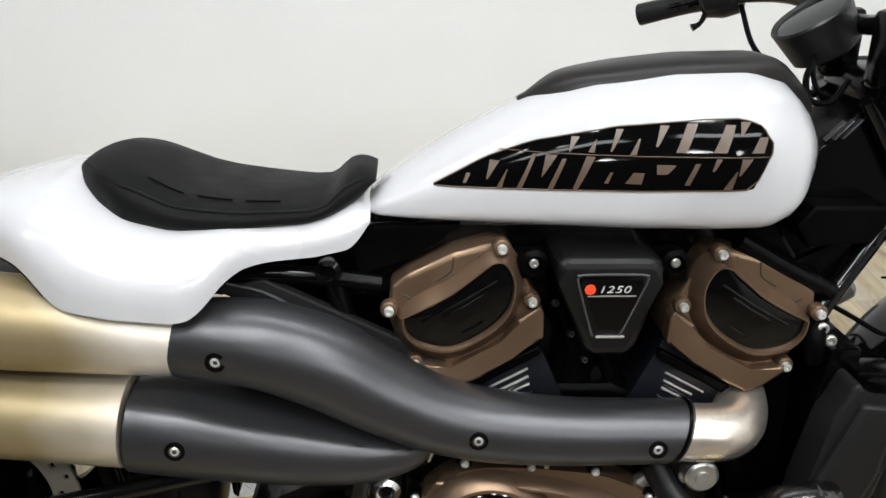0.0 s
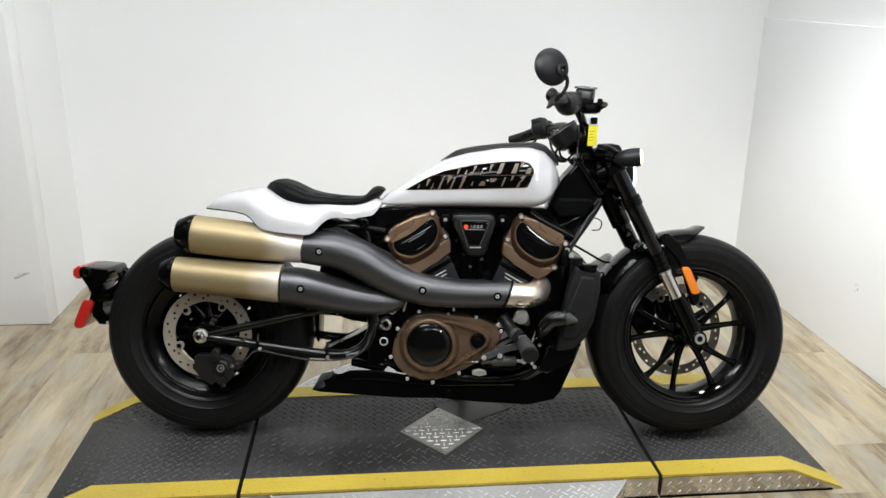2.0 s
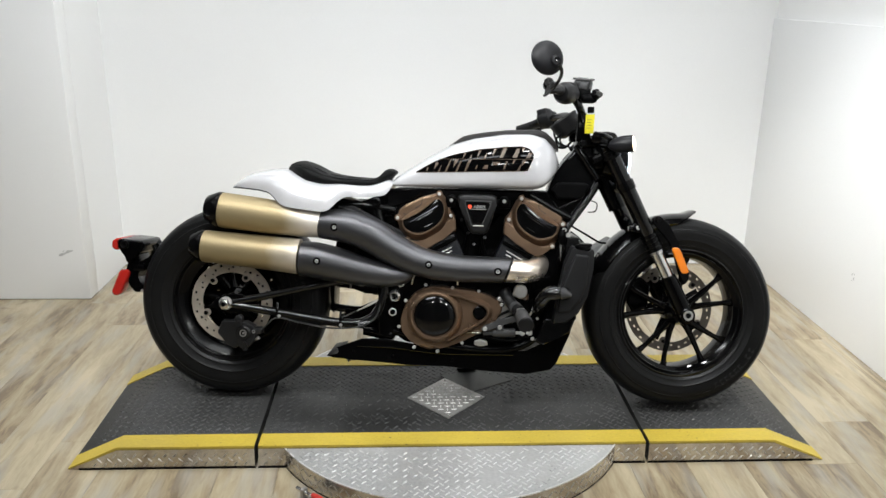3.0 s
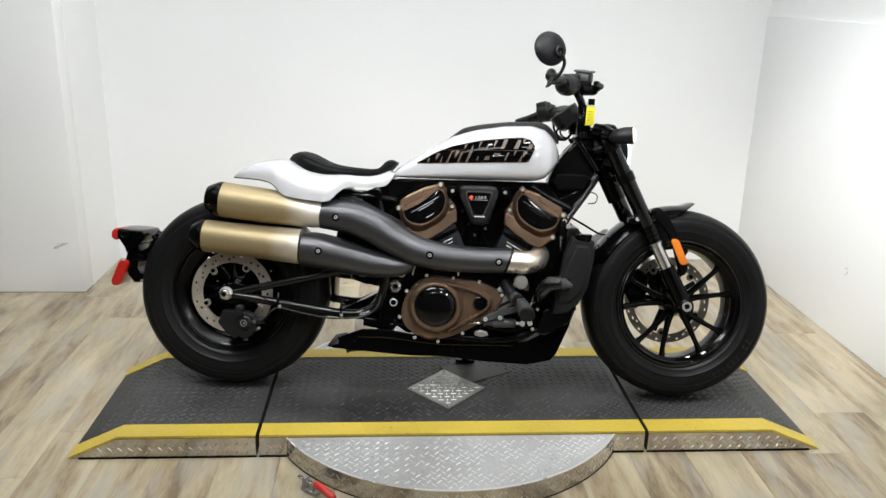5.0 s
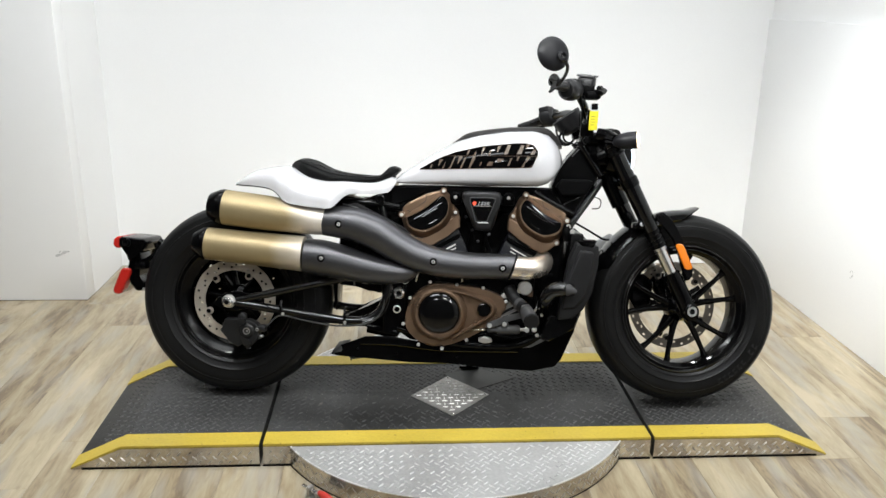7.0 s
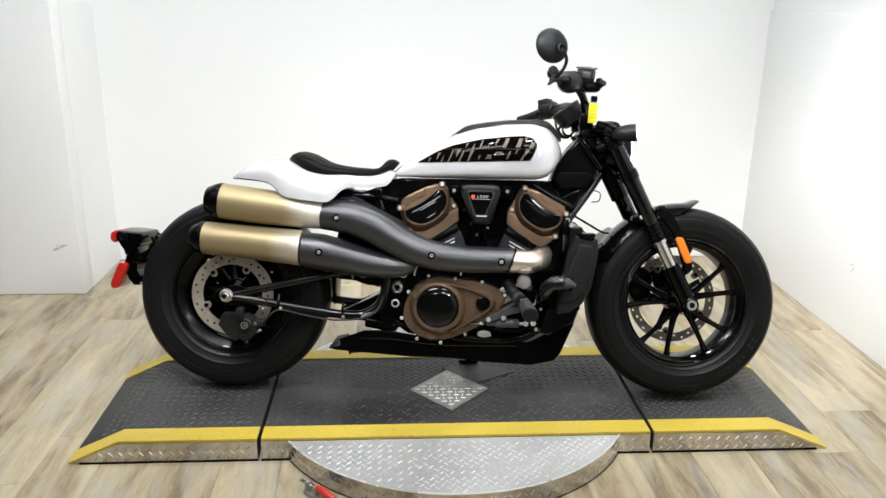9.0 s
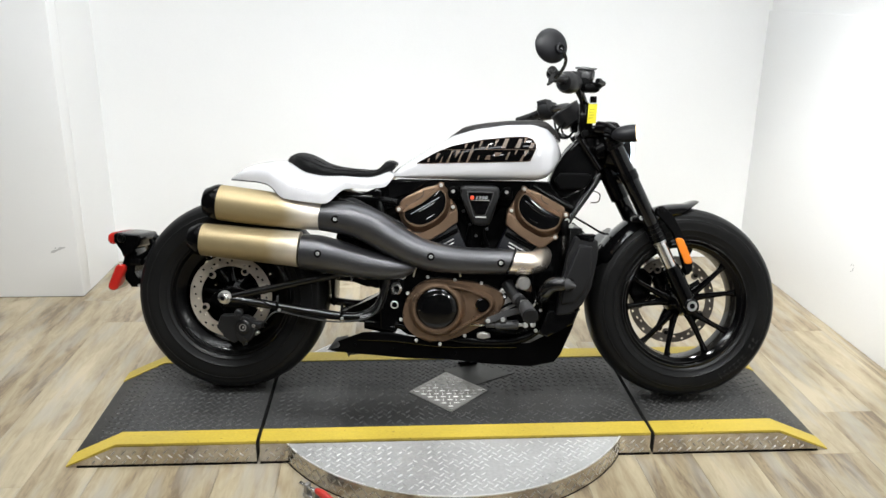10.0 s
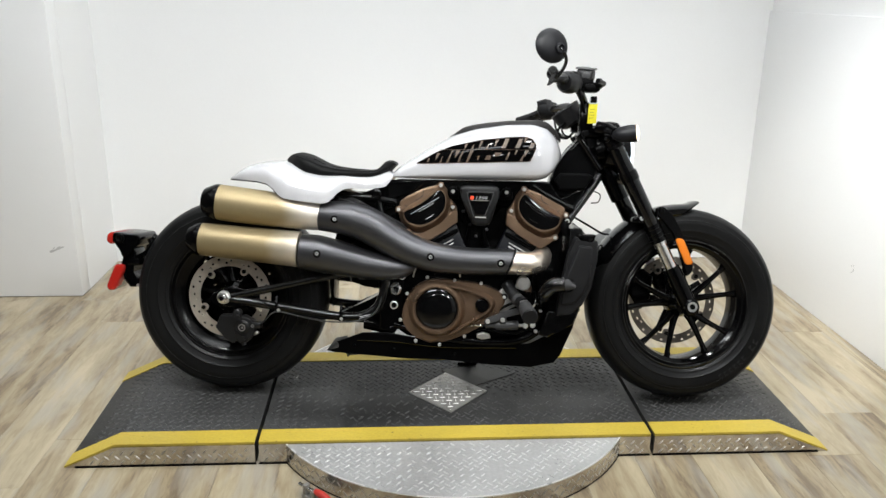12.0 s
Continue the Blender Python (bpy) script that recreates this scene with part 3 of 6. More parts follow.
EMB_LOW = [(-0.137, 0.767), (-0.1, 0.768), (0.226, 0.779), (0.236, 0.8), (0.246, 0.825)]


def on_tank(cells, lift):
    """Quads given by (x, z) corners, laid on the tank's right flank."""
    bm = bmesh.new()
    for quad in cells:
        bm.faces.new([bm.verts.new((x, -tank_side(x, z) - lift, z)) for x, z in quad])
    bmesh.ops.remove_doubles(bm, verts=bm.verts, dist=1e-5)
    return bm


def fan(x0, x1, low, top, nx, nz, lean=0.0):
    xs = np.linspace(x0, x1, nx + 1)
    grid = [[(x + lean * (low(x) + (top(x) - low(x)) * k / nz - low(x0)), low(x) + (top(x) - low(x)) * k / nz) for k in range(nz + 1)] for x in xs]
    return [(grid[i][k], grid[i + 1][k], grid[i + 1][k + 1], grid[i][k + 1]) for i in range(nx) for k in range(nz)]


emblem = part("emblem", on_tank(fan(-0.136, 0.2455, lambda x: curve_at(EMB_LOW, x), lambda x: curve_at(EMB_TOP, x), 40, 8), 0.0008), DECAL, tank, "gloss black decal with copper block shapes")
edge = [(x, curve_at(EMB_TOP, x)) for x in np.linspace(-0.136, 0.245, 30)] + [(x, curve_at(EMB_LOW, x)) for x in np.linspace(0.244, -0.134, 30)]
part("decal_outline", tube([(x, -tank_side(x, z) - 0.0008, z) for x, z in edge], 0.0009, 6, 1), COPPER, tank, "thin copper outline")


def emb_mid(x):
    return 0.8135 + 0.012 * x


def wedge(x, low_w, top_w, z0, z1):
    """A slanted block with its own width at the foot and at the head."""
    out = []
    for k in range(4):
        u0, u1 = k / 4, (k + 1) / 4
        w0, w1, q0, q1 = low_w + (top_w - low_w) * u0, low_w + (top_w - low_w) * u1, z0 + (z1 - z0) * u0, z0 + (z1 - z0) * u1
        c0, c1 = x + 0.42 * (q0 - z0), x + 0.42 * (q1 - z0)
        out.append(((c0 - w0 / 2, q0), (c0 + w0 / 2, q0), (c1 + w1 / 2, q1), (c1 - w1 / 2, q1)))
    return out


cells = []
# foot x, foot width, head width, start and end of the row's height
for x, a, b, v0, v1 in ((0.018, 0.001, 0.009, 0, 1), (0.042, 0.007, 0.001, 0.05, 0.7), (0.064, 0.002, 0.008, 0.1, 1), (0.088, 0.007, 0.002, 0, 0.6), (0.114, 0.003, 0.01, 0.3, 1),
                        (0.141, 0.012, 0.012, 0.1, 1), (0.184, 0.015, 0.011, 0.1, 0.9), (0.208, 0.002, 0.012, 0.6, 1), (0.227, 0.014, 0.01, 0.1, 0.65)):
    lo, hi = emb_mid(x) + 0.0015, curve_at(EMB_TOP, x + 0.004) - 0.002
    cells.append(wedge(x, a, b, lo + (hi - lo) * v0, lo + (hi - lo) * v1))
for x, a, b, v0, v1 in ((-0.1, 0.004, 0.005, 0.2, 0.9), (-0.074, 0.002, 0.011, 0.3, 1), (-0.06, 0.006, 0.001, 0, 0.6), (-0.037, 0.006, 0.004, 0, 1), (-0.012, 0.001, 0.013, 0.35, 1), (-0.002, 0.006, 0.005, 0, 0.9),
                        (0.026, 0.006, 0.01, 0, 1), (0.06, 0.005, 0.003, 0.2, 0.55), (0.09, 0.018, 0.012, 0.2, 0.55), (0.121, 0.012, 0.022, 0.5, 0.8), (0.15, 0.006, 0.006, 0.15, 0.85), (0.178, 0.003, 0.007, 0.6, 1), (0.196, 0.01, 0.002, 0, 0.6), (0.208, 0.002, 0.013, 0.45, 1)):
    lo, hi = curve_at(EMB_LOW, x) + 0.0015, min(emb_mid(x) - 0.0015, curve_at(EMB_TOP, x) - 0.003)
    cells.append(wedge(x, a, b, lo + (hi - lo) * v0, lo + (hi - lo) * v1))
for quads in cells:
    part("copper_shape", on_tank(quads, 0.0014), COPPER, tank, "copper-coloured slanted block")
part("decal_line", tube([(x, -tank_side(x, emb_mid(x)) - 0.0008, emb_mid(x)) for x in np.linspace(-0.06, 0.24, 20)], 0.0007, 6, 1), COPPER, tank)

# dark console along the top of the tank
rings = []
CON_TOP = [(-0.03, 0.858), (0.012, 0.889), (0.04, 0.897), (0.086, 0.905), (0.164, 0.914), (0.265, 0.917), (0.293, 0.909), (0.322, 0.88), (0.34, 0.858)]
for x in np.linspace(-0.03, 0.332, 40):
    deep = smooth_at([(-0.03, 0.043), (0.27, 0.043), (0.332, 0.008)], x)
    z, half = smooth_at(CON_TOP, x, 0.008), smooth_at([(-0.03, 0.012), (0.02, 0.05), (0.1, 0.065), (0.25, 0.066), (0.34, 0.03)], x)
    rings.append([Vector((x, half * c, z - deep + deep * max(1 - abs(c) ** 3, 0) ** 0.5)) for c in np.linspace(-1, 1, 13)] + [Vector((x, half * c, z - deep - 0.012)) for c in np.linspace(1, -1, 5)])
part("tank_console", skin(rings), CONSOLE, tank, "gloss black console strip with filler cap")

# seat
SEAT_TOP = [(-0.57, 0.775), (-0.56, 0.786), (-0.54, 0.795), (-0.517, 0.798), (-0.487, 0.79), (-0.435, 0.763), (-0.4, 0.754), (-0.356, 0.748), (-0.29, 0.744), (-0.265, 0.747), (-0.243, 0.772), (-0.232, 0.777), (-0.214, 0.776), (-0.206, 0.768)]
SEAT_LOW = [(-0.57, 0.758), (-0.558, 0.74), (-0.53, 0.719), (-0.495, 0.709), (-0.44, 0.709), (-0.289, 0.714), (-0.25, 0.722), (-0.225, 0.738), (-0.206, 0.762)]
SEAT_HALF = [(-0.57, 0.015), (-0.563, 0.036), (-0.55, 0.062), (-0.53, 0.088), (-0.5, 0.111), (-0.44, 0.124), (-0.36, 0.112), (-0.28, 0.092), (-0.23, 0.07), (-0.206, 0.05)]
rings, piping, seam = [], [], []
for x in [-0.57 + 0.364 * (0.5 - 0.5 * math.cos(math.pi * k / 40)) for k in range(41)]:
    top, low, half = smooth_at(SEAT_TOP, x, 0.006), smooth_at(SEAT_LOW, x, 0.006), smooth_at(SEAT_HALF, x, 0.004)
    mid = low + 0.5 * (top - low)
    ring = []
    for a in np.linspace(0, 2 * math.pi, 36, endpoint=False):
        c, s = math.cos(a), math.sin(a)
        p = 2.6
        ring.append(Vector((x, half * math.copysign(abs(c) ** (2 / p), c), mid + (top - mid) * math.copysign(abs(s) ** (2 / p), s))))
    rings.append(ring)
    if -0.56 < x < -0.215:
        k = 0.55 if x > -0.5 else 0.55 + 0.3 * (-0.5 - x) / 0.06
        piping.append((x, -half * (1 - k ** 2.6 if k < 1 else 0) ** (1 / 2.6) - 0.0006, mid + (top - mid) * k))
seat = part("seat", skin(rings), LEATHER, bike, "black stitched solo seat with a raised back")
part("piping", tube(piping, 0.0022, 6, 1), LEATHER, seat)
for a, b in ((-0.47, -0.43), (-0.415, -0.375), (-0.36, -0.32)):
    line = []
    for x in np.linspace(a, b, 8):
        top, low, half = smooth_at(SEAT_TOP, x, 0.006), smooth_at(SEAT_LOW, x, 0.006), smooth_at(SEAT_HALF, x, 0.004)
        line.append((x, -half * (1 - 0.85 ** 2.6) ** (1 / 2.6), low + (top - low) * 0.925 + 0.0005))
    part("stitching", tube(line, 0.0012, 6, 1), PLASTIC, seat)

# white tail section
TAIL_TOP = [(-0.757, 0.708), (-0.74, 0.725), (-0.715, 0.741), (-0.679, 0.756), (-0.62, 0.768), (-0.572, 0.772), (-0.53, 0.757), (-0.49, 0.74), (-0.44, 0.732), (-0.29, 0.735), (-0.245, 0.742), (-0.222, 0.748), (-0.212, 0.73)]
TAIL_LOW = [(-0.757, 0.704), (-0.7, 0.703), (-0.645, 0.7), (-0.61, 0.694), (-0.592, 0.684), (-0.578, 0.67), (-0.566, 0.658), (-0.55, 0.65), (-0.5, 0.643), (-0.43, 0.636), (-0.412, 0.638), (-0.397, 0.65), (-0.378, 0.672), (-0.36, 0.683), (-0.34, 0.684), (-0.28, 0.683), (-0.237, 0.689), (-0.222, 0.705), (-0.212, 0.724)]
TAIL_HALF = [(-0.757, 0.02), (-0.74, 0.05), (-0.7, 0.088), (-0.64, 0.128), (-0.59, 0.162), (-0.55, 0.182), (-0.5, 0.19), (-0.42, 0.188), (-0.39, 0.172), (-0.36, 0.142), (-0.335, 0.12), (-0.29, 0.104), (-0.24, 0.092), (-0.212, 0.082)]
rings = []
lip = []
for x in np.linspace(-0.757, -0.212, 96):
    top, low, half = smooth_at(TAIL_TOP, x, 0.012), smooth_at(TAIL_LOW, x, 0.005), smooth_at(TAIL_HALF, x, 0.012)
    low = min(low, top - 0.002)
    ring = []
    for a in np.linspace(0, math.pi, 25):
        c, s = math.cos(a), math.sin(a)
        ring.append(Vector((x, half * math.copysign(abs(c) ** 0.68, c) * (0.97 + 0.03 * min(1, 2.5 * s)), low + (top - low) * s ** 0.78)))
    ring += [Vector((x, half * 0.93 * c, low + 0.003 + (top - low) * 0.5 * (1 - abs(c)))) for c in (-1, -0.5, 0, 0.5, 1)]
    rings.append(ring)
    if x < -0.57:
        lip.append((x, -half * 0.96, low - 0.001))
tail = part("tail_section", skin(rings), WHITE, bike, "gloss white painted tail section")
part("edge_trim", tube(lip, 0.0022, 6, 1), BLACK, tail)

# exhaust: two tinted silencers, black heat shields and the header
YX = -0.13
up = part("silencer", lathe([(0.05, 0.0), (0.0565, 0.003), (0.0575, 0.012), (0.0565, 0.15), (0.0485, 0.31), (0.0455, 0.333)], toward((-0.768, YX, 0.632), (0.331, 0.0, -0.038)), 48), GOLD, bike, "upper brushed silencer tinted gold by heat")
part("end_cap", lathe([(0.058, 0.002), (0.058, -0.006), (0.055, -0.016), (0.041, -0.044), (0.036, -0.048), (0.031, -0.046), (0.029, -0.02)], toward((-0.768, YX, 0.632), (0.331, 0.0, -0.038)), 40), BLACK, up)
for a in (200, 285):
    part("slot", block(-0.006, 0.006, -0.002, 0.002, -0.012, 0.012, 0.001, toward((-0.768, YX, 0.632), (0.331, 0.0, -0.038)) @ pose(0, 0, 0, 0, 0, a) @ pose(0.0475, 0, -0.032, 0, 27, 0)), GLOSS, up)
low = part("silencer", lathe([(0.047, 0.0), (0.0515, 0.003), (0.0525, 0.012), (0.0545, 0.15), (0.0575, 0.318)], toward((-0.823, YX - 0.008, 0.513), (0.325, 0, -0.028)), 48), GOLD, bike, "lower brushed silencer tinted gold by heat, slightly dented")
part("end_cap", lathe([(0.053, 0.002), (0.053, -0.006), (0.05, -0.014), (0.037, -0.036), (0.033, -0.04), (0.028, -0.038), (0.026, -0.015)], toward((-0.823, YX - 0.008, 0.513), (0.325, 0, -0.028)), 40), BLACK, low)
for a in (200, 285):
    part("slot", block(-0.005, 0.005, -0.002, 0.002, -0.01, 0.01, 0.001, toward((-0.823, YX - 0.008, 0.513), (0.325, 0, -0.028)) @ pose(0, 0, 0, 0, 0, a) @ pose(0.043, 0, -0.026, 0, 27, 0)), GLOSS, low)
sleeve = tube([(-0.44, YX, 0.593), (-0.39, YX - 0.002, 0.591), (-0.335, YX - 0.003, 0.584), (-0.27, YX - 0.001, 0.559), (-0.2, YX + 0.001, 0.517), (-0.13, YX, 0.484), (-0.06, YX - 0.002, 0.467), (0.03, YX - 0.005, 0.4595), (0.1, YX - 0.006, 0.4585), (0.17, YX - 0.007, 0.4585)],
                                     [0.046, 0.0515, 0.0545, 0.0565, 0.053, 0.049, 0.0465, 0.0435, 0.042, 0.041], 36, 6)
for v in sleeve.verts:
    if v.co.x > 0.13:
        v.co.x += ((v.co.z - 0.4585) * 0.34 + 0.008) * (v.co.x - 0.13) / 0.04
shield = part("heat_shield", sleeve, MATTE, bike, "matte black upper exhaust heat shield")
part("end_band", tube([(0.172 + math.cos(a) * 0.0142, YX - 0.007 - math.sin(a) * 0.041, 0.4585 + math.cos(a) * 0.041) for a in np.linspace(0, 2 * math.pi, 33)], 0.0028, 8, 1), BLACK, shield)
sleeve = tube([(-0.5, YX - 0.008, 0.48), (-0.45, YX - 0.008, 0.476), (-0.38, YX - 0.008, 0.463), (-0.3, YX - 0.006, 0.444), (-0.23, YX - 0.002, 0.434), (-0.18, YX + 0.004, 0.432), (-0.152, YX + 0.01, 0.436), (-0.135, YX + 0.016, 0.442)],
              [0.0575, 0.0605, 0.0575, 0.049, 0.0425, 0.034, 0.024, 0.01], 48, 6)
CREASE = [(-0.5, 0.529), (-0.44, 0.52), (-0.345, 0.492), (-0.25, 0.466), (-0.17, 0.446), (-0.13, 0.44)]
for v in sleeve.verts:
    over = v.co.z - curve_at(CREASE, v.co.x)
    if over > 0:
        v.co.y += over * 1.3
        v.co.z -= over * 0.35
lower = part("heat_shield", sleeve, MATTE, bike, "matte black lower exhaust heat shield")
for owner, x, y, z in ((shield, -0.386, -0.1815, 0.588), (shield, -0.082, -0.1755, 0.474), (shield, 0.14, -0.1755, 0.458), (lower, -0.439, -0.1955, 0.479)):
    part("bolt_recess", ring_lathe([(0.0075, 0.003), (0.012, 0.003), (0.0135, -0.006), (0.0075, -0.006)], toward((x, y, z), RIGHT), 20), BLACK, owner)
    part("bolt", bolt_head(0.0065, 0.005, (x, y + 0.002, z)), BRIGHT, owner, "bright bolt")
part("shield_plate", slab([(-0.405, 0.643), (-0.34, 0.655), (-0.12, 0.545), (-0.1, 0.515), (-0.16, 0.52)], -0.1, -0.085, 0.003), SHROUD, bike, "flat dark inner heat shield")
# paler tube stands for the highlight along the inner shield's edge
part("plate_edge", tube([(-0.386, -0.1, 0.65), (-0.34, -0.101, 0.638), (-0.286, -0.102, 0.607), (-0.19, -0.102, 0.559)], 0.0022, 8, 3), FOOT, bike, "plate edge with its highlight set as paler grey")
part("header_pipe", tube([(0.15, YX - 0.006, 0.457), (0.19, YX - 0.006, 0.456), (0.235, YX - 0.004, 0.455), (0.262, YX + 0.014, 0.46), (0.276, YX + 0.05, 0.475), (0.276, YX + 0.11, 0.5)], [0.0365, 0.037, 0.037, 0.036, 0.034, 0.032], 28, 6), HEADER, bike, "bare steel header pipe tinted by heat")

# engine
part("engine_case", merge(slab([(-0.22, 0.24), (-0.16, 0.2), (0.05, 0.17), (0.25, 0.2), (0.3, 0.3), (0.27, 0.42), (0.1, 0.5), (-0.1, 0.5), (-0.22, 0.4)], -0.085, 0.13, 0.012),
                          slab([(-0.1, 0.42), (-0.13, 0.6), (-0.02, 0.64), (0.06, 0.5), (0.14, 0.64), (0.27, 0.6), (0.24, 0.42)], -0.04, 0.09, 0.01)), BLACK, bike, "black engine case")
part("under_tank_frame", slab([(-0.33, 0.66), (-0.2, 0.715), (0.3, 0.715), (0.34, 0.66), (0.3, 0.6), (0.05, 0.66), (-0.2, 0.62), (-0.3, 0.6)], -0.055, 0.055, 0.006), BLACK, bike)


def cylinder(front, label):
    """A leaning cylinder with bare-edged fins under a bronze cover whose slanted frame holds a black window."""

    def place(x, z):
        return (0.157 - x, z - 0.008) if front else (x, z)

    def flat(pts, y0, y1, bevel, seg=2, steps=0):
        return slab([place(x, z) for x, z in pts], y0, y1, bevel, steps, seg)

    def line(pts, y, r, seg=8, steps=3):
        return tube([(place(x, z)[0], y, place(x, z)[1]) for x, z in pts], r, seg, steps)

    jug = part("cylinder", flat([(-0.128, 0.512), (-0.005, 0.574), (0.046, 0.46), (-0.07, 0.4)], -0.088, 0.1, 0.006), JUG, bike, "blue-black " + label + " cylinder with short fins")
    part("cylinder_lip", flat([(-0.112, 0.499), (-0.1, 0.505), (0.0, 0.562), (0.004, 0.552), (0.0, 0.546), (-0.095, 0.492)], -0.097, -0.08, 0.004), PLASTIC, jug)
    for k, (a, b) in enumerate((((-0.066, 0.494), (-0.012, 0.524)), ((-0.051, 0.49), (-0.0105, 0.5125)), ((-0.034, 0.488), (-0.009, 0.5015)))):
        part("fin", line([a, ((a[0] + b[0]) / 2, (a[1] + b[1]) / 2), b], -0.0885, 0.0021, 8, 1), ALLOY, jug, "bare-edged fin")
    for k in range(5):
        part("fin_root", line([(-0.09 + 0.017 * k, 0.482 - 0.014 * k), (-0.02 + 0.008 * k, 0.52 - 0.015 * k)], -0.0865, 0.0028, 6, 1), JUG, jug)
    cover = part("head_cover", flat([(-0.192, 0.605), (-0.188, 0.643), (-0.168, 0.66), (-0.114, 0.687), (-0.068, 0.7), (-0.042, 0.694), (-0.022, 0.655), (-0.003, 0.626), (0.0, 0.58), (-0.04, 0.556), (-0.075, 0.526), (-0.111, 0.509), (-0.132, 0.518), (-0.158, 0.538), (-0.18, 0.572)], -0.099, 0.06, 0.007, 3), BRONZE, bike, "bronze " + label + " cylinder head cover with a gloss black window")
    part("flange", flat([(-0.163, 0.548), (-0.124, 0.5425), (-0.111, 0.539), (-0.05, 0.5735), (-0.032, 0.606), (-0.005, 0.625), (0.0, 0.615), (0.001, 0.581), (-0.04, 0.557), (-0.075, 0.527), (-0.111, 0.51), (-0.132, 0.519), (-0.157, 0.539)], -0.1175, -0.092, 0.004, 3), BRONZE, cover, "stepped lower flange")
    glass = [(-0.172, 0.611), (-0.168, 0.592), (-0.151, 0.577), (-0.112, 0.571), (-0.07, 0.593), (-0.045, 0.622), (-0.04, 0.655), (-0.05, 0.678), (-0.064, 0.681), (-0.082, 0.667), (-0.114, 0.641), (-0.147, 0.622)]
    outer = [(-0.187, 0.608), (-0.184, 0.58), (-0.16, 0.551), (-0.112, 0.541), (-0.053, 0.573), (-0.029, 0.608), (-0.023, 0.655), (-0.04, 0.692), (-0.066, 0.694), (-0.09, 0.678), (-0.12, 0.655), (-0.155, 0.637)]
    hole, rim = [spline(q + [q[0]], 4)[:-1] for q in (glass, outer)]

    def loop(k, y):
        pts = [place(o[0] + (i[0] - o[0]) * k, o[1] + (i[1] - o[1]) * k) for o, i in zip(rim, hole)]
        return [Vector((x, y, z)) for x, z in pts]

    part("window_frame", skin([loop(k, y) for k, y in ((0, -0.09), (0.04, -0.096), (0.7, -0.117), (0.82, -0.1215), (0.93, -0.1215), (1.0, -0.118), (1.03, -0.098))], True, False), BRONZE, cover, "bronze frame that slopes away from the window")
    mid = place(-0.104, 0.622)
    pane = skin([[Vector((mid[0] + (q.x - mid[0]) * k, y, mid[1] + (q.z - mid[1]) * k)) for q in loop(1, 0)] for k, y in ((1.03, -0.1), (1.0, -0.1145), (0.8, -0.116), (0.4, -0.117))])
    part("window", pane, GLOSS, cover, "gloss black window")
    for a, b in (((-0.125, 0.612), (-0.075, 0.643)), ((-0.15, 0.605), (-0.06, 0.66)), ((-0.1, 0.59), (-0.075, 0.605))):
        part("window_ridge", line([a, ((a[0] + b[0]) / 2, (a[1] + b[1]) / 2 - 0.001), b], -0.1155, 0.0022, 8, 1), GLOSS, cover)
    for groove in ([(-0.172, 0.633), (-0.156, 0.6235)], [(-0.135, 0.65), (-0.12, 0.659), (-0.113, 0.667), (-0.1115, 0.683)], [(-0.081, 0.69), (-0.0805, 0.675)]):
        part("groove", line(groove, -0.0985, 0.0014, 6, 2), GROOVE, cover)
    for x, z in ((-0.19, 0.619), (-0.055, 0.699), (-0.0155, 0.63), (-0.158, 0.546)):
        x, z = place(x, z)
        part("boss", lathe([(0.0105, 0), (0.0105, 0.012), (0.009, 0.014)], toward((x, -0.1, z), RIGHT), 16), BRONZE, cover)
        part("bolt", lathe([(0.006, 0), (0.006, 0.005), (0.005, 0.0075), (0.0025, 0.0075), (0.0025, 0.005)], toward((x, -0.113, z), RIGHT), 14), BRIGHT, cover, "bright bolt")
    return cover


cylinder(False, "rear")
cylinder(True, "front")
part("inlet_tract", slab([(-0.2, 0.42), (-0.2, 0.6), (-0.1, 0.7), (0.28, 0.7), (0.31, 0.6), (0.3, 0.42)], 0.0, 0.06, 0.006), BLACK, bike)
part("throttle_body", merge(tube([(0.05, -0.05, 0.5), (0.06, -0.06, 0.56), (0.07, -0.05, 0.62)], [0.03, 0.026, 0.03], 14), tube([(0.1, -0.07, 0.5), (0.085, -0.075, 0.545), (0.1, -0.07, 0.58)], 0.008, 10), tube([(0.03, -0.07, 0.6), (0.045, -0.08, 0.55), (0.04, -0.075, 0.5)], 0.006, 8)), PLASTIC, bike)
for x, z in ((0.04, 0.572), (0.095, 0.558), (0.06, 0.535), (0.018, 0.615)):
    part("clip", bolt_head(0.005, 0.006, (x, -0.085, z), (0.3, -0.9, 0.2)), MATTE, bike)

# air box with badge between the cylinders
box = part("air_box", slab([(0.004, 0.69), (0.016, 0.699), (0.121, 0.699), (0.134, 0.69), (0.131, 0.668), (0.108, 0.586), (0.096, 0.573), (0.054, 0.573), (0.042, 0.586), (0.009, 0.668)], -0.15, -0.02, 0.012, 0, 3), AIRBOX, bike, "matte black wedge-shaped air box cover")
part("panel", slab([(0.034, 0.678), (0.108, 0.678), (0.111, 0.668), (0.091, 0.607), (0.056, 0.607), (0.031, 0.668)], -0.1525, -0.145, 0.003, 0, 2), GLOSS, box, "gloss black panel")
part("panel_frame", tube([(x, -0.1515, z) for x, z in ((0.052, 0.6035), (0.05, 0.607), (0.031, 0.6685), (0.031, 0.6765), (0.037, 0.6805), (0.106, 0.6805), (0.1115, 0.6765), (0.111, 0.6685), (0.0865, 0.607), (0.084, 0.6035))], 0.0016, 8, 2), FOOT, box, "thin grey panel frame")
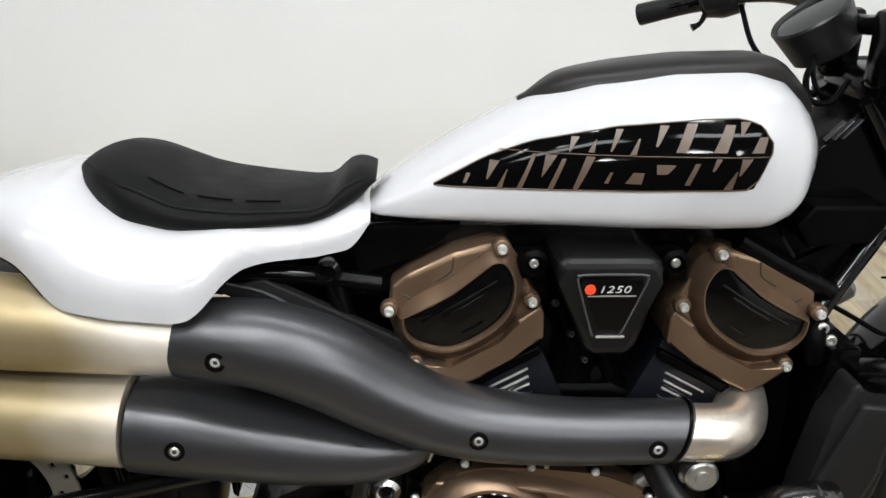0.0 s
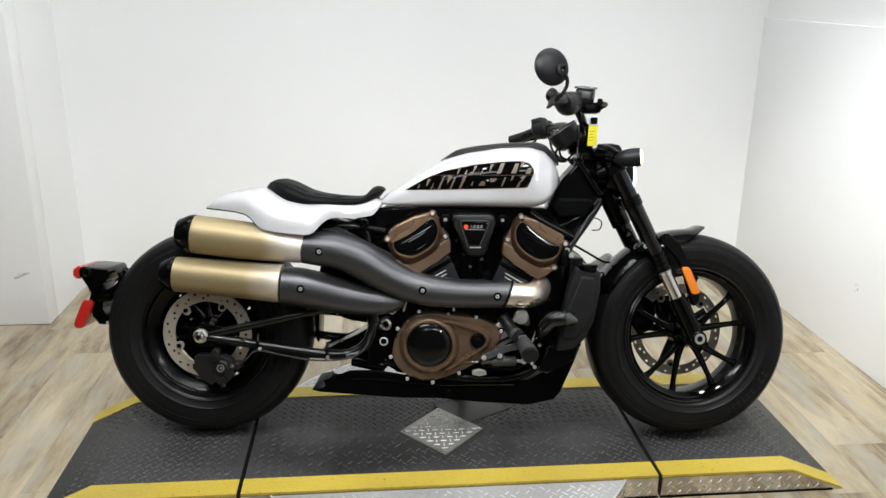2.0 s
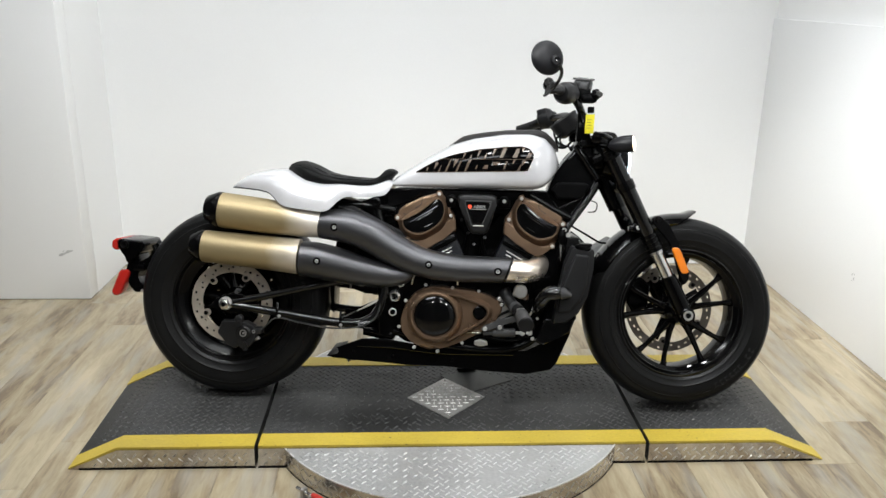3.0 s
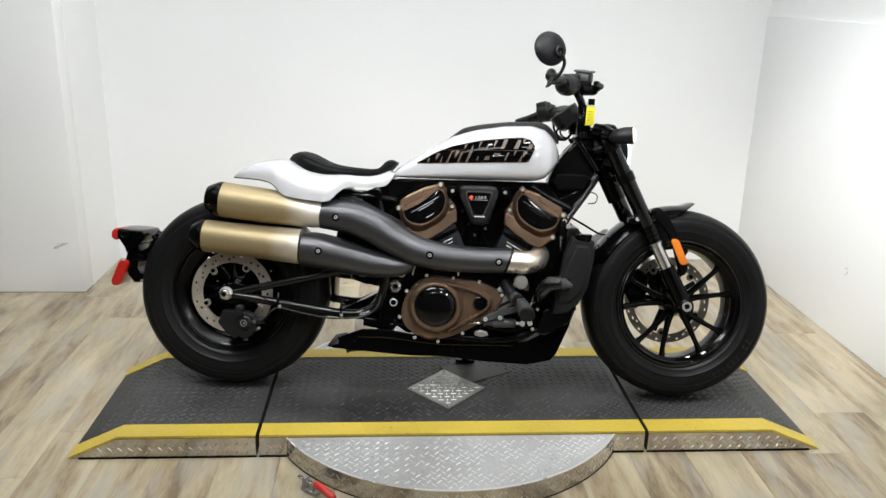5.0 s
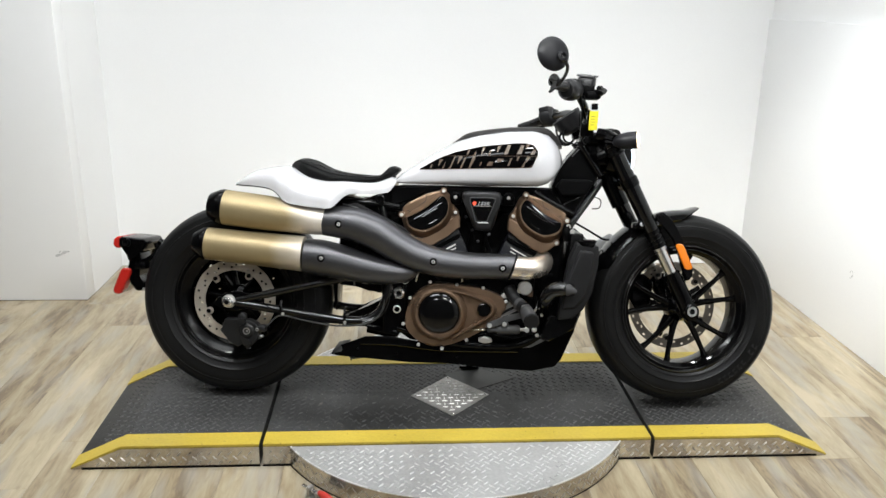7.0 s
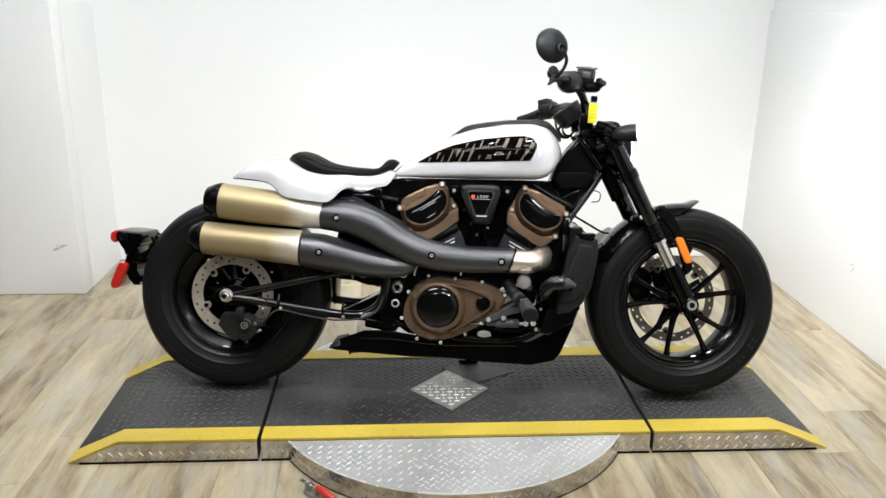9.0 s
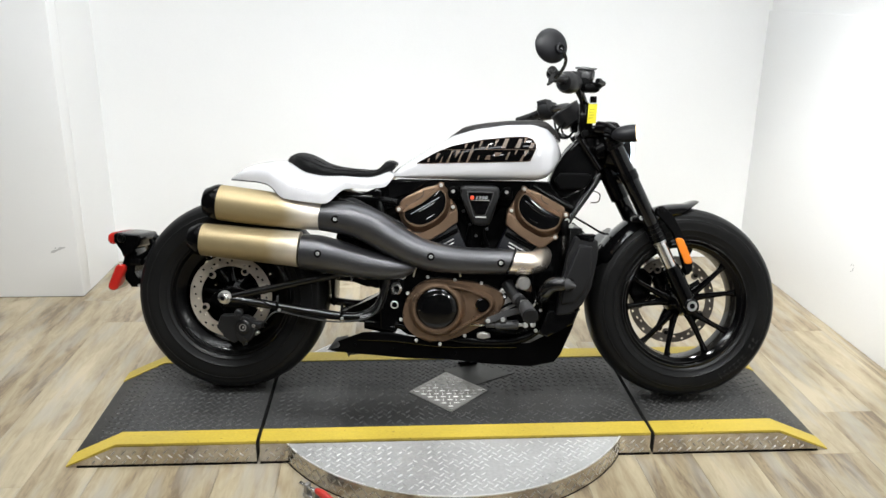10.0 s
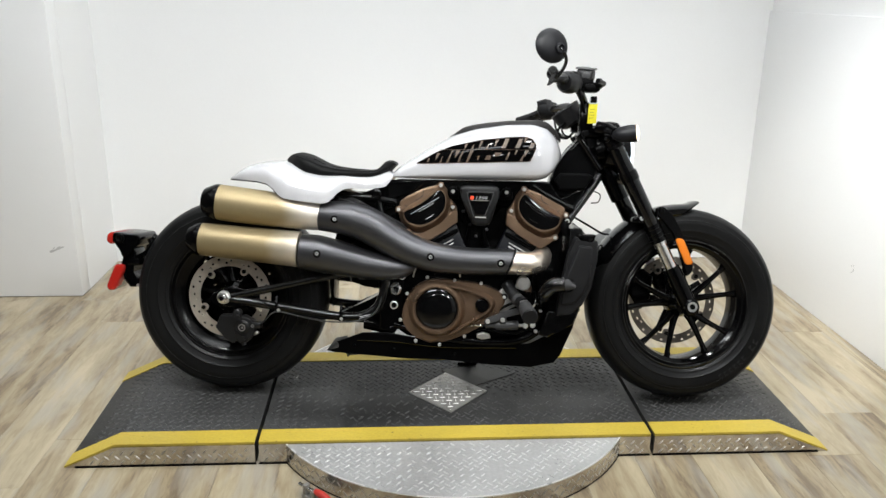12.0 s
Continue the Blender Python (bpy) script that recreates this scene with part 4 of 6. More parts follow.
part("badge", lathe([(0.0068, 0), (0.0068, 0.001), (0.004, 0.0012)], toward((0.045, -0.1526, 0.6625), RIGHT), 8), REDINK, box, "small red badge mark")
text = bpy.data.curves.new("badge_number", "FONT")
text.body, text.size, text.extrude, text.shear, text.space_character = "1250", 0.0125, 0.0006, 0.25, 1.12
holder = bpy.data.objects.new("badge_number", text)
number = bpy.data.meshes.new_from_object(holder)
bpy.data.objects.remove(holder)
bm = bmesh.new()
bm.from_mesh(number)
bm.transform(pose(0.054, -0.1532, 0.6585, 90) @ Matrix.Diagonal((1.4, 1, 1, 1)))
part("badge_number", bm, BADGEGREY, box, "pale printed engine size number")
part("badge_bar", block(0.042, 0.1, -0.154, -0.1522, 0.6535, 0.655, 0.0003), WORN, box)
part("panel_lip", block(0.056, 0.091, -0.1535, -0.15, 0.599, 0.603, 0.0015), ALLOY, box)
for x in (-0.016, 0.156):
    part("mount", merge(lathe([(0.017, 0), (0.017, 0.014), (0.011, 0.018), (0.011, 0.01)], toward((x, -0.1, 0.68), RIGHT), 20), block(x - 0.02, x + 0.02, -0.105, -0.06, 0.655, 0.685, 0.006)), PLASTIC, box)
    part("bolt", bolt_head(0.006, 0.004, (x, -0.112, 0.68)), ALLOY, box)

# primary cover
LOWER = Matrix.Translation((0.0, 0.0, -0.015))
cover = part("primary_cover", slab([(-0.175, 0.285), (-0.166, 0.329), (-0.142, 0.374), (-0.1, 0.403), (-0.04, 0.41), (0.061, 0.4), (0.104, 0.389), (0.145, 0.37), (0.161, 0.352), (0.15, 0.315), (0.11, 0.278), (0.04, 0.236), (-0.022, 0.211), (-0.084, 0.199), (-0.137, 0.226), (-0.164, 0.255)], -0.121, -0.07, 0.016, 3, 3), BRONZE, bike, "bronze primary cover with a round gloss black window")
CENTRE = (-0.0615, -0.121, 0.3155)
part("raised_ring", ring_lathe([(0.0675, 0.004), (0.068, 0.018), (0.0715, 0.0235), (0.0765, 0.0235), (0.0815, 0.019), (0.0915, 0.004), (0.093, -0.004), (0.0675, -0.004)], toward(CENTRE, RIGHT), 64), BRONZE, cover)
part("window", lathe([(0.069, 0.0), (0.069, 0.012), (0.063, 0.017), (0.044, 0.0215), (0.02, 0.0238), (0.001, 0.0245)], toward(CENTRE, RIGHT), 48), GLOSS, cover, "round gloss black window")
tri_out = [(-0.03, 0.404), (0.02, 0.3965), (0.07, 0.381), (0.108, 0.366), (0.128, 0.344), (0.127, 0.32), (0.108, 0.297), (0.06, 0.266), (0.015, 0.24), (-0.02, 0.219)]
tri_in = [(-0.021, 0.386), (0.02, 0.378), (0.06, 0.366), (0.094, 0.352), (0.108, 0.337), (0.106, 0.322), (0.09, 0.306), (0.052, 0.281), (0.008, 0.254), (-0.014, 0.242)]
tri_out, tri_in = spline(tri_out, 3), spline(tri_in, 3)
part("raised_lip", skin([[Vector((o[0] + (i[0] - o[0]) * k, y, o[1] + (i[1] - o[1]) * k)) for o, i in zip(tri_out, tri_in)] for k, y in ((0, -0.117), (0.1, -0.1225), (0.5, -0.1375), (0.65, -0.141), (0.85, -0.141), (0.97, -0.137), (1.0, -0.1225), (1.02, -0.114))], False, False), BRONZE, cover, "raised lip that runs round the small cap")
part("cap", lathe([(0.0225, 0.0), (0.0225, 0.011), (0.019, 0.0135), (0.0165, 0.009), (0.009, 0.009), (0.008, 0.0125), (0.001, 0.0125)], toward((0.085, -0.12, 0.329), RIGHT), 28), GLOSS, cover, "small gloss black cap")
for x, z in ((-0.093, 0.416), (-0.005, 0.409), (0.081, 0.4), (0.157, 0.357), (0.112, 0.272), (0.03, 0.226), (-0.05, 0.196), (-0.128, 0.207), (-0.179, 0.275), (-0.158, 0.362)):
    part("bolt_socket", lathe([(0.0098, -0.01), (0.0098, 0.004), (0.0085, 0.006)], toward((x, -0.112, z), RIGHT), 16), BLACK, cover)
    part("bolt", lathe([(0.0058, 0), (0.0058, 0.01), (0.004, 0.012), (0.0025, 0.009)], toward((x, -0.112, z), RIGHT), 12), BRIGHT, cover, "bright bolt")
for ob in [cover] + list(cover.children):
    ob.data.transform(LOWER)

part("guide_pin", tube([(0.011, -0.138, 0.43), (0.0115, -0.138, 0.406)], 0.0035, 10), ALLOY, bike, "bright guide pin")

# pivot plate, sprocket side and details behind the primary cover
part("pivot_plate", slab([(-0.255, 0.42), (-0.2, 0.43), (-0.17, 0.4), (-0.17, 0.25), (-0.2, 0.21), (-0.25, 0.22)], -0.095, 0.1, 0.006), BLACK, bike)
for x, z, r in ((-0.196, 0.36, 0.019), (-0.2, 0.309, 0.015), (-0.175, 0.405, 0.014)):
    part("pivot_collar", ring_lathe([(r * 0.55, 0), (r * 0.55, 0.014), (r * 0.7, 0.017), (r, 0.012), (r, -0.015), (r * 0.55, -0.015)], toward((x, -0.11, z), RIGHT), 28), CHROME if z == 0.36 else BLACK, bike, "bright pivot collar" if z == 0.36 else "")
    if z != 0.36:
        part("collar_rim", ring_lathe([(r * 0.62, 0.0165), (r * 0.68, 0.0185), (r * 0.84, 0.0175), (r * 0.86, 0.0155)], toward((x, -0.11, z), RIGHT), 28), BRIGHT, bike, "bright worn collar rim")
part("side_cover", slab([(-0.235, 0.712), (-0.1, 0.716), (-0.118, 0.692), (-0.16, 0.672), (-0.23, 0.64)], -0.072, -0.05, 0.006), BLACK, bike, "dark plastic cover under the tank")
part("subframe", merge(tube([(-0.2, -0.08, 0.64), (-0.3, -0.085, 0.655), (-0.4, -0.085, 0.655)], 0.012), tube([(-0.2, 0.08, 0.64), (-0.3, 0.085, 0.655), (-0.5, 0.085, 0.66)], 0.012), tube([(-0.26, -0.08, 0.65), (-0.235, -0.085, 0.55), (-0.21, -0.09, 0.42)], 0.014)), BLACK, bike)
part("rear_shock", merge(tube([(-0.3, 0.0, 0.62), (-0.36, 0.0, 0.38)], 0.03), tube([(-0.33, -0.02, 0.5), (-0.4, -0.02, 0.42)], 0.02)), BLACK, bike)
part("shock_mount", lathe([(0.016, 0), (0.016, 0.012), (0.01, 0.015), (0.006, 0.01)], toward((-0.262, -0.098, 0.668), RIGHT), 18), BLACK, bike)
part("tail_tray", slab([(-0.55, 0.65), (-0.4, 0.62), (-0.3, 0.66), (-0.4, 0.68), (-0.55, 0.69)], -0.07, 0.07, 0.006), BLACK, bike)

# swing arm
for y in (-0.125, 0.125):
    arm = part("swing_arm", merge(tube([(-0.735, y, 0.325), (-0.6, y, 0.355), (-0.406, y, 0.4), (-0.31, y, 0.415), (-0.265, y, 0.412), (-0.225, y * 0.9, 0.385)], [0.013, 0.013, 0.012, 0.011, 0.011, 0.011], 12), tube([(-0.735, y, 0.318), (-0.6, y, 0.299), (-0.45, y, 0.277), (-0.36, y, 0.267), (-0.3, y, 0.272), (-0.255, y, 0.302), (-0.232, y, 0.36), (-0.225, y, 0.4)], [0.014, 0.0145, 0.0145, 0.0145, 0.0145, 0.0145, 0.0135, 0.013], 14)), HOSE, bike, "gloss black tubular swing arm")
    part("axle_plate", slab([(-0.8, 0.312), (-0.79, 0.335), (-0.74, 0.356), (-0.69, 0.35), (-0.67, 0.33), (-0.7, 0.296), (-0.76, 0.292)], y - 0.008, y + 0.008, 0.004, 2), BLACK, arm)
    if y < 0:
        part("axle_washer", lathe([(0.022, 0), (0.022, 0.005), (0.016, 0.006)], toward((-0.752, y - 0.008, 0.324), RIGHT), 24), ALLOY, arm)
        part("axle_nut", lathe([(0.0185, 0.004), (0.0185, 0.02), (0.0135, 0.0215), (0.0125, 0.03), (0.008, 0.031), (0.008, 0.012)], toward((-0.752, y - 0.008, 0.324), RIGHT), 6), CHROME, arm, "bright axle nut")
        # solid black plug gives the bore the darkness of a hole
        part("axle_bore", lathe([(0.0078, 0.012), (0.0078, 0.024), (0.0005, 0.024)], toward((-0.752, y - 0.008, 0.324), RIGHT), 12), PLASTIC, arm, "axle bore, its dark inside set as a black plug")
        for x, z in ((-0.58, 0.3), (-0.37, 0.276)):
            part("cable_clamp", tube([(x, y - 0.006, z + 0.03), (x, y - 0.016, z + 0.012), (x - 0.002, y - 0.016, z - 0.012), (x - 0.004, y - 0.006, z - 0.02)], 0.0045, 8), BLACK, arm)
part("brake_cable", tube([(-0.66, -0.14, 0.215), (-0.62, -0.146, 0.25), (-0.58, -0.145, 0.282), (-0.5, -0.145, 0.268), (-0.4, -0.145, 0.253), (-0.3, -0.145, 0.262), (-0.25, -0.14, 0.3), (-0.235, -0.13, 0.38), (-0.225, -0.11, 0.43)], 0.0028, 8), BRAID, bike, "thin braided brake cable along the swing arm")
part("sensor_wire", tube([(-0.7, -0.12, 0.345), (-0.65, -0.135, 0.33), (-0.6, -0.14, 0.295), (-0.55, -0.144, 0.28), (-0.4, -0.146, 0.262), (-0.3, -0.14, 0.27)], 0.002, 6), PLASTIC, bike)
for x, z in ((-0.572, 0.288), (-0.368, 0.264)):
    part("clamp_bolt", bolt_head(0.005, 0.005, (x, -0.144, z)), BRIGHT, bike, "bright clamp bolt")
for k in range(2):
    part("wire", tube([(-0.215 - 0.014 * k, -0.115, 0.43), (-0.222 - 0.012 * k, -0.13, 0.38), (-0.228 - 0.012 * k, -0.135, 0.33), (-0.255 - 0.012 * k, -0.138, 0.285), (-0.31, -0.142, 0.264 + 0.006 * k)], 0.0032, 8), HOSE, bike)
part("wire_bracket", merge(tube([(-0.36, -0.08, 0.425), (-0.335, -0.085, 0.432), (-0.3, -0.085, 0.43)], 0.003, 6), tube([(-0.35, -0.08, 0.41), (-0.345, -0.085, 0.38)], 0.0026, 6), tube([(-0.32, -0.085, 0.39), (-0.3, -0.085, 0.388)], 0.004, 6)), ALLOY, bike)
part("wire", tube([(-0.24, -0.112, 0.29), (-0.238, -0.118, 0.34), (-0.243, -0.118, 0.39), (-0.22, -0.11, 0.42)], 0.003, 6), PLASTIC, bike)
part("wire", tube([(-0.11, -0.1, 0.47), (-0.125, -0.12, 0.445), (-0.135, -0.118, 0.42), (-0.14, -0.11, 0.4)], 0.0028, 6), ALLOY, bike)


# wheels
def tyre_profile(r, half, bead):
    side = [(bead, half * 0.78), (bead + 0.006, half * 0.83), (bead + 0.011, half * 0.875), (bead + 0.013, half * 0.862), (bead + (r - bead) * 0.27, half * 0.955), (bead + (r - bead) * 0.29, half * 0.985), (bead + (r - bead) * 0.31, half * 0.965), (bead + (r - bead) * 0.52, half), (bead + (r - bead) * 0.6, half * 0.985), (bead + (r - bead) * 0.615, half * 1.0), (bead + (r - bead) * 0.635, half * 0.965), (bead + (r - bead) * 0.74, half * 0.945), (bead + (r - bead) * 0.79, half * 0.91),
            (bead + (r - bead) * 0.89, half * 0.76), (bead + (r - bead) * 0.96, half * 0.52), (r * 0.997, half * 0.24), (r, 0.0)]
    pts = [tuple(p) for p in spline(side, 3)]
    return pts + [(a, -b) for a, b in reversed(pts[:-1])] + [(bead - 0.004, -half * 0.6), (bead - 0.004, half * 0.6)]


def wheel(name, centre, r, half, bead, label, spokes, disc_y, disc_r, turn, first, disc_mat=DISC, well=0.033, band=0.03):
    m = Matrix.Translation(centre) @ turn @ pose(0, 0, 0, 90)
    lip = [(bead + 0.004, half * 0.8), (bead + 0.005, half * 0.74), (bead - 0.002, half * 0.66), (bead - 0.02, half * 0.5), (bead - 0.024, 0), (bead - 0.02, -half * 0.5), (bead - 0.002, -half * 0.66), (bead + 0.005, -half * 0.74), (bead + 0.004, -half * 0.8),
           (bead - 0.006, -half * 0.8), (bead - 0.012, -half * 0.7), (bead - well + 0.005, -half * 0.55), (bead - well, 0), (bead - well + 0.005, half * 0.55), (bead - 0.012, half * 0.7), (bead - 0.006, half * 0.8)]
    w = part(name, ring_lathe(lip, m, 72), RIM, bike, label)
    tyre = part("tyre", ring_lathe(tyre_profile(r, half, bead), m, 96), RUBBER, w, "black rubber tyre with dusty tread")
    for r0, h0 in ((bead - 0.003, half * 0.81), (bead - 0.014, half * 0.7)):
        part("rim_flange", ring_lathe([(r0 + 0.0026 * math.cos(a), h0 + 0.0026 * math.sin(a)) for a in np.linspace(0, 2 * math.pi, 8, endpoint=False)], m, 96), HOSE, w, "polished rim flange")
    part("hub", lathe([(0.02, 0.075), (0.032, 0.07), (0.036, 0.05), (0.045, 0.03), (0.045, -0.03), (0.036, -0.05), (0.032, -0.07), (0.02, -0.075)], m, 32), RIM, w)
    for k in range(spokes):
        a = radians(first + 72 * (k // 2))
        way = 1 if k % 2 else -1
        pts = [(q * math.cos(a + way * radians(g)), q * math.sin(a + way * radians(g)), h) for q, g, h in ((0.034, 8, 0.016), (0.07, 10, 0.02), (bead - 0.06, 14, 0.025), (bead - 0.03, 15.5, 0.028))]
        b = tube(pts, [0.0165, 0.0115, 0.0085, 0.0115], 10, 4, 1.0)
        b.transform(m)
        part("spoke", b, RIM, w)
    # brake disc with a ring of drilled holes and a carrier
    inner = disc_r - band
    dm = m @ Matrix.Translation((0, 0, -disc_y))
    rows = 6
    bm = bmesh.new()
    seg = 96
    grid = [[bm.verts.new((rad * math.cos(2 * math.pi * k / seg), rad * math.sin(2 * math.pi * k / seg), 0)) for k in range(seg)] for rad in np.linspace(inner + (0.0), disc_r, rows)]
    for i in range(rows - 1):
        for k in range(seg):
            drilled = (k % 8 == 1 and i == 1) or (k % 8 == 4 and i == 3) or (k % 8 == 7 and i == 2)
            if not drilled:
                bm.faces.new((grid[i][k], grid[i][(k + 1) % seg], grid[i + 1][(k + 1) % seg], grid[i + 1][k]))
    solid = bmesh.ops.extrude_face_region(bm, geom=bm.faces[:])
    bmesh.ops.translate(bm, verts=[g for g in solid["geom"] if isinstance(g, bmesh.types.BMVert)], vec=(0, 0, 0.0045))
    bm.transform(dm)
    disc = part("brake_disc", bm, disc_mat, w, "drilled steel brake disc")
    for k in range(5):
        a = radians(first + 20 + 72 * k)
        lug = merge(block(-0.008, 0.012, -0.0125, 0.0125, 0.0008, 0.0037, 0.001, Matrix.Rotation(a, 4, "Z") @ Matrix.Translation((inner, 0, 0))), lathe([(0.0125, 0.0008), (0.0125, 0.0037)], Matrix.Rotation(a, 4, "Z") @ Matrix.Translation((inner - 0.007, 0, 0)), 16))
        lug.transform(dm)
        part("lug", lug, disc_mat, disc)
        rivet = lathe([(0.007, 0.006), (0.007, 0.009), (0.004, 0.0095)] if disc_y > 0 else [(0.007, 0.006), (0.007, 0.011), (0.004, 0.0115)], dm @ Matrix.Translation(((inner - 0.004) * math.cos(a), (inner - 0.004) * math.sin(a), 0)), 12)
        part("rivet", rivet, BLACK, disc)
        if disc_y > 0:
            arm = block(0.03, inner - 0.004, -0.012, 0.012, -0.003, 0.005, 0.002, Matrix.Rotation(a - 0.25, 4, "Z"))
            arm.transform(dm)
            part("carrier_arm", arm, BLACK, disc)
    return w, tyre, m


A_REAR, R_REAR = (-0.75, 0, 0.318), 0.32
rear, rear_tyre, rm = wheel("rear_wheel", A_REAR, R_REAR, 0.088, 0.202, "black rear wheel with a wide tyre", 10, -0.068, 0.137, Matrix.Identity(4), 40, DISC, 0.05, 0.037)
RAKE, STEER = 27.0, 6.0
A_FRONT = Vector((0.748, 0, 0.319))
AXIS = Vector((-math.sin(radians(RAKE)), 0, math.cos(radians(RAKE))))
TURN = Matrix.Rotation(radians(STEER), 4, AXIS)
STEERED = Matrix.Translation(A_FRONT) @ TURN @ Matrix.Translation(-A_FRONT)
front, front_tyre, fm = wheel("front_wheel", A_FRONT, 0.316, 0.078, 0.213, "black multi-spoke front wheel", 10, 0.062, 0.15, TURN, 25.5, DULLDISC)


def tyre_bars(owner, m, half, r, a0, n, step, w, h):
    """Moulded sidewall writing as plain raised bars."""
    for k in range(n):
        a = radians(a0 + k * step)
        b = block(-w / 2, w / 2, -h / 2, h / 2, 0, 0.0012, 0.0004, m @ Matrix.Rotation(a, 4, "Z") @ Matrix.Translation((r, 0, half)) @ pose(0, 0, 0, 0, 4, 90))
        part("sidewall_bar", b, LETTER, owner)


tyre_bars(front_tyre, fm, 0.0765, 0.267, -62, 6, 4.2, 0.013, 0.015)
tyre_bars(front_tyre, fm, 0.0765, 0.267, -32, 2, 5, 0.012, 0.02)
tyre_bars(rear_tyre, rm, 0.0865, 0.258, 12, 5, 4.4, 0.013, 0.015)

pm = Matrix.Translation(A_REAR) @ pose(0, 0, 0, -90)
pulley = part("belt_pulley", merge(ring_lathe([(0.108, 0.096), (0.155, 0.094), (0.16, 0.098), (0.16, 0.112), (0.155, 0.116), (0.108, 0.114)], pm, 56), ring_lathe([(0.02, 0.09), (0.082, 0.096), (0.082, 0.114), (0.02, 0.116)], pm, 40)), BLACK, rear, "black belt pulley with small openings")
for k in range(5):
    part("web", block(0.075, 0.115, -0.045, 0.045, 0.099, 0.111, 0.002, pm @ Matrix.Rotation(radians(72 * k + 15), 4, "Z")), BLACK, pulley)
part("drive_belt", merge(slab([(-0.75, 0.484), (-0.2, 0.394), (-0.2, 0.388), (-0.75, 0.478)], 0.096, 0.118, 0.001), slab([(-0.75, 0.158), (-0.2, 0.276), (-0.2, 0.27), (-0.75, 0.152)], 0.096, 0.118, 0.001)), PLASTIC, bike)
part("inner_fender", merge(slab([(-0.43, 0.4), (-0.4, 0.55), (-0.3, 0.62), (-0.2, 0.62), (-0.19, 0.345), (-0.274, 0.347), (-0.3, 0.358), (-0.345, 0.367), (-0.4, 0.37)], -0.03, 0.085, 0.006), slab([(-0.43, 0.41), (-0.42, 0.29), (-0.412, 0.28), (-0.406, 0.42)], -0.03, 0.085, 0.006), slab([(-0.4, 0.235), (-0.4, 0.262), (-0.36, 0.268), (-0.29, 0.308), (-0.2, 0.36), (-0.2, 0.24), (-0.3, 0.225)], -0.02, 0.085, 0.006)), BLACK, bike, "black inner fender and linkage")
# rear brake caliper
cal = part("rear_caliper", merge(slab([(-0.778, 0.236), (-0.764, 0.276), (-0.716, 0.277), (-0.696, 0.27), (-0.696, 0.2), (-0.722, 0.183), (-0.75, 0.202)], -0.143, -0.105, 0.004, 0, 2), slab([(-0.71, 0.272), (-0.684, 0.276), (-0.655, 0.262), (-0.648, 0.24), (-0.652, 0.216), (-0.672, 0.19), (-0.7, 0.186), (-0.712, 0.21)], -0.152, -0.11, 0.005, 0, 2),
                                 lathe([(0.024, 0), (0.024, 0.012), (0.018, 0.018)], toward((-0.688, -0.14, 0.24), RIGHT), 24), lathe([(0.01, 0), (0.01, 0.02)], toward((-0.702, -0.145, 0.272), RIGHT), 12), lathe([(0.008, 0), (0.008, 0.02)], toward((-0.684, -0.14, 0.203), RIGHT), 12), lathe([(0.013, 0), (0.013, 0.024), (0.009, 0.026)], toward((-0.705, -0.13, 0.285), RIGHT), 14), block(-0.665, -0.628, -0.152, -0.12, 0.235, 0.258, 0.006), tube([(-0.69, -0.14, 0.2), (-0.684, -0.142, 0.178)], 0.009, 10)), CALIPER, bike, "black rear brake caliper")
part("ring_mark", ring_lathe([(0.0085, 0), (0.0085, 0.0012), (0.0115, 0.0012), (0.0115, 0)], toward((-0.688, -0.1582, 0.24), RIGHT), 24), ALLOY, cal)
part("ring_mark", block(-0.69, -0.683, -0.1595, -0.158, 0.237, 0.243, 0.0005), ALLOY, cal)
part("bleed_screw", tube([(-0.652, -0.14, 0.215), (-0.638, -0.144, 0.224)], 0.005, 8), ALLOY, cal)
part("caliper_bolt", bolt_head(0.006, 0.006, (-0.655, -0.148, 0.245)), ALLOY, cal)
for ob in [cal] + list(cal.children):
    ob.data.transform(Matrix.Translation((0.0, 0.0, -0.01)))

# tail light carrier behind the rear wheel
carrier = part("plate_carrier", merge(slab([(-1.147, 0.515), (-1.138, 0.522), (-1.062, 0.516), (-1.055, 0.502), (-1.066, 0.474), (-1.09, 0.463), (-1.1, 0.44), (-1.118, 0.44), (-1.122, 0.478), (-1.147, 0.488)], -0.06, 0.1, 0.008, 0, 3),
                                      slab([(-1.12, 0.45), (-1.085, 0.465), (-1.08, 0.42), (-1.092, 0.385), (-1.072, 0.36), (-1.075, 0.335), (-1.1, 0.335), (-1.12, 0.36), (-1.13, 0.41)], -0.035, 0.06, 0.005), tube([(-1.035, -0.02, 0.5), (-1.03, -0.02, 0.475), (-1.05, -0.02, 0.45), (-1.085, -0.02, 0.43)], 0.009, 10), block(-1.1, -1.06, -0.05, 0.04, 0.41, 0.435, 0.006),
                                      tube([(-1.04, 0.02, 0.5), (-0.96, 0.03, 0.46), (-0.85, 0.11, 0.36), (-0.76, 0.13, 0.33)], 0.014), tube([(-1.06, 0.02, 0.37), (-0.95, 0.1, 0.35), (-0.8, 0.13, 0.33)], 0.012)), BLACK, bike, "black number plate carrier behind the rear wheel")
part("tail_light", slab([(-1.171, 0.49), (-1.169, 0.512), (-1.154, 0.523), (-1.14, 0.522), (-1.14, 0.484), (-1.157, 0.48)], -0.05, 0.09, 0.007, 0, 3), RED, carrier, "red tail light")
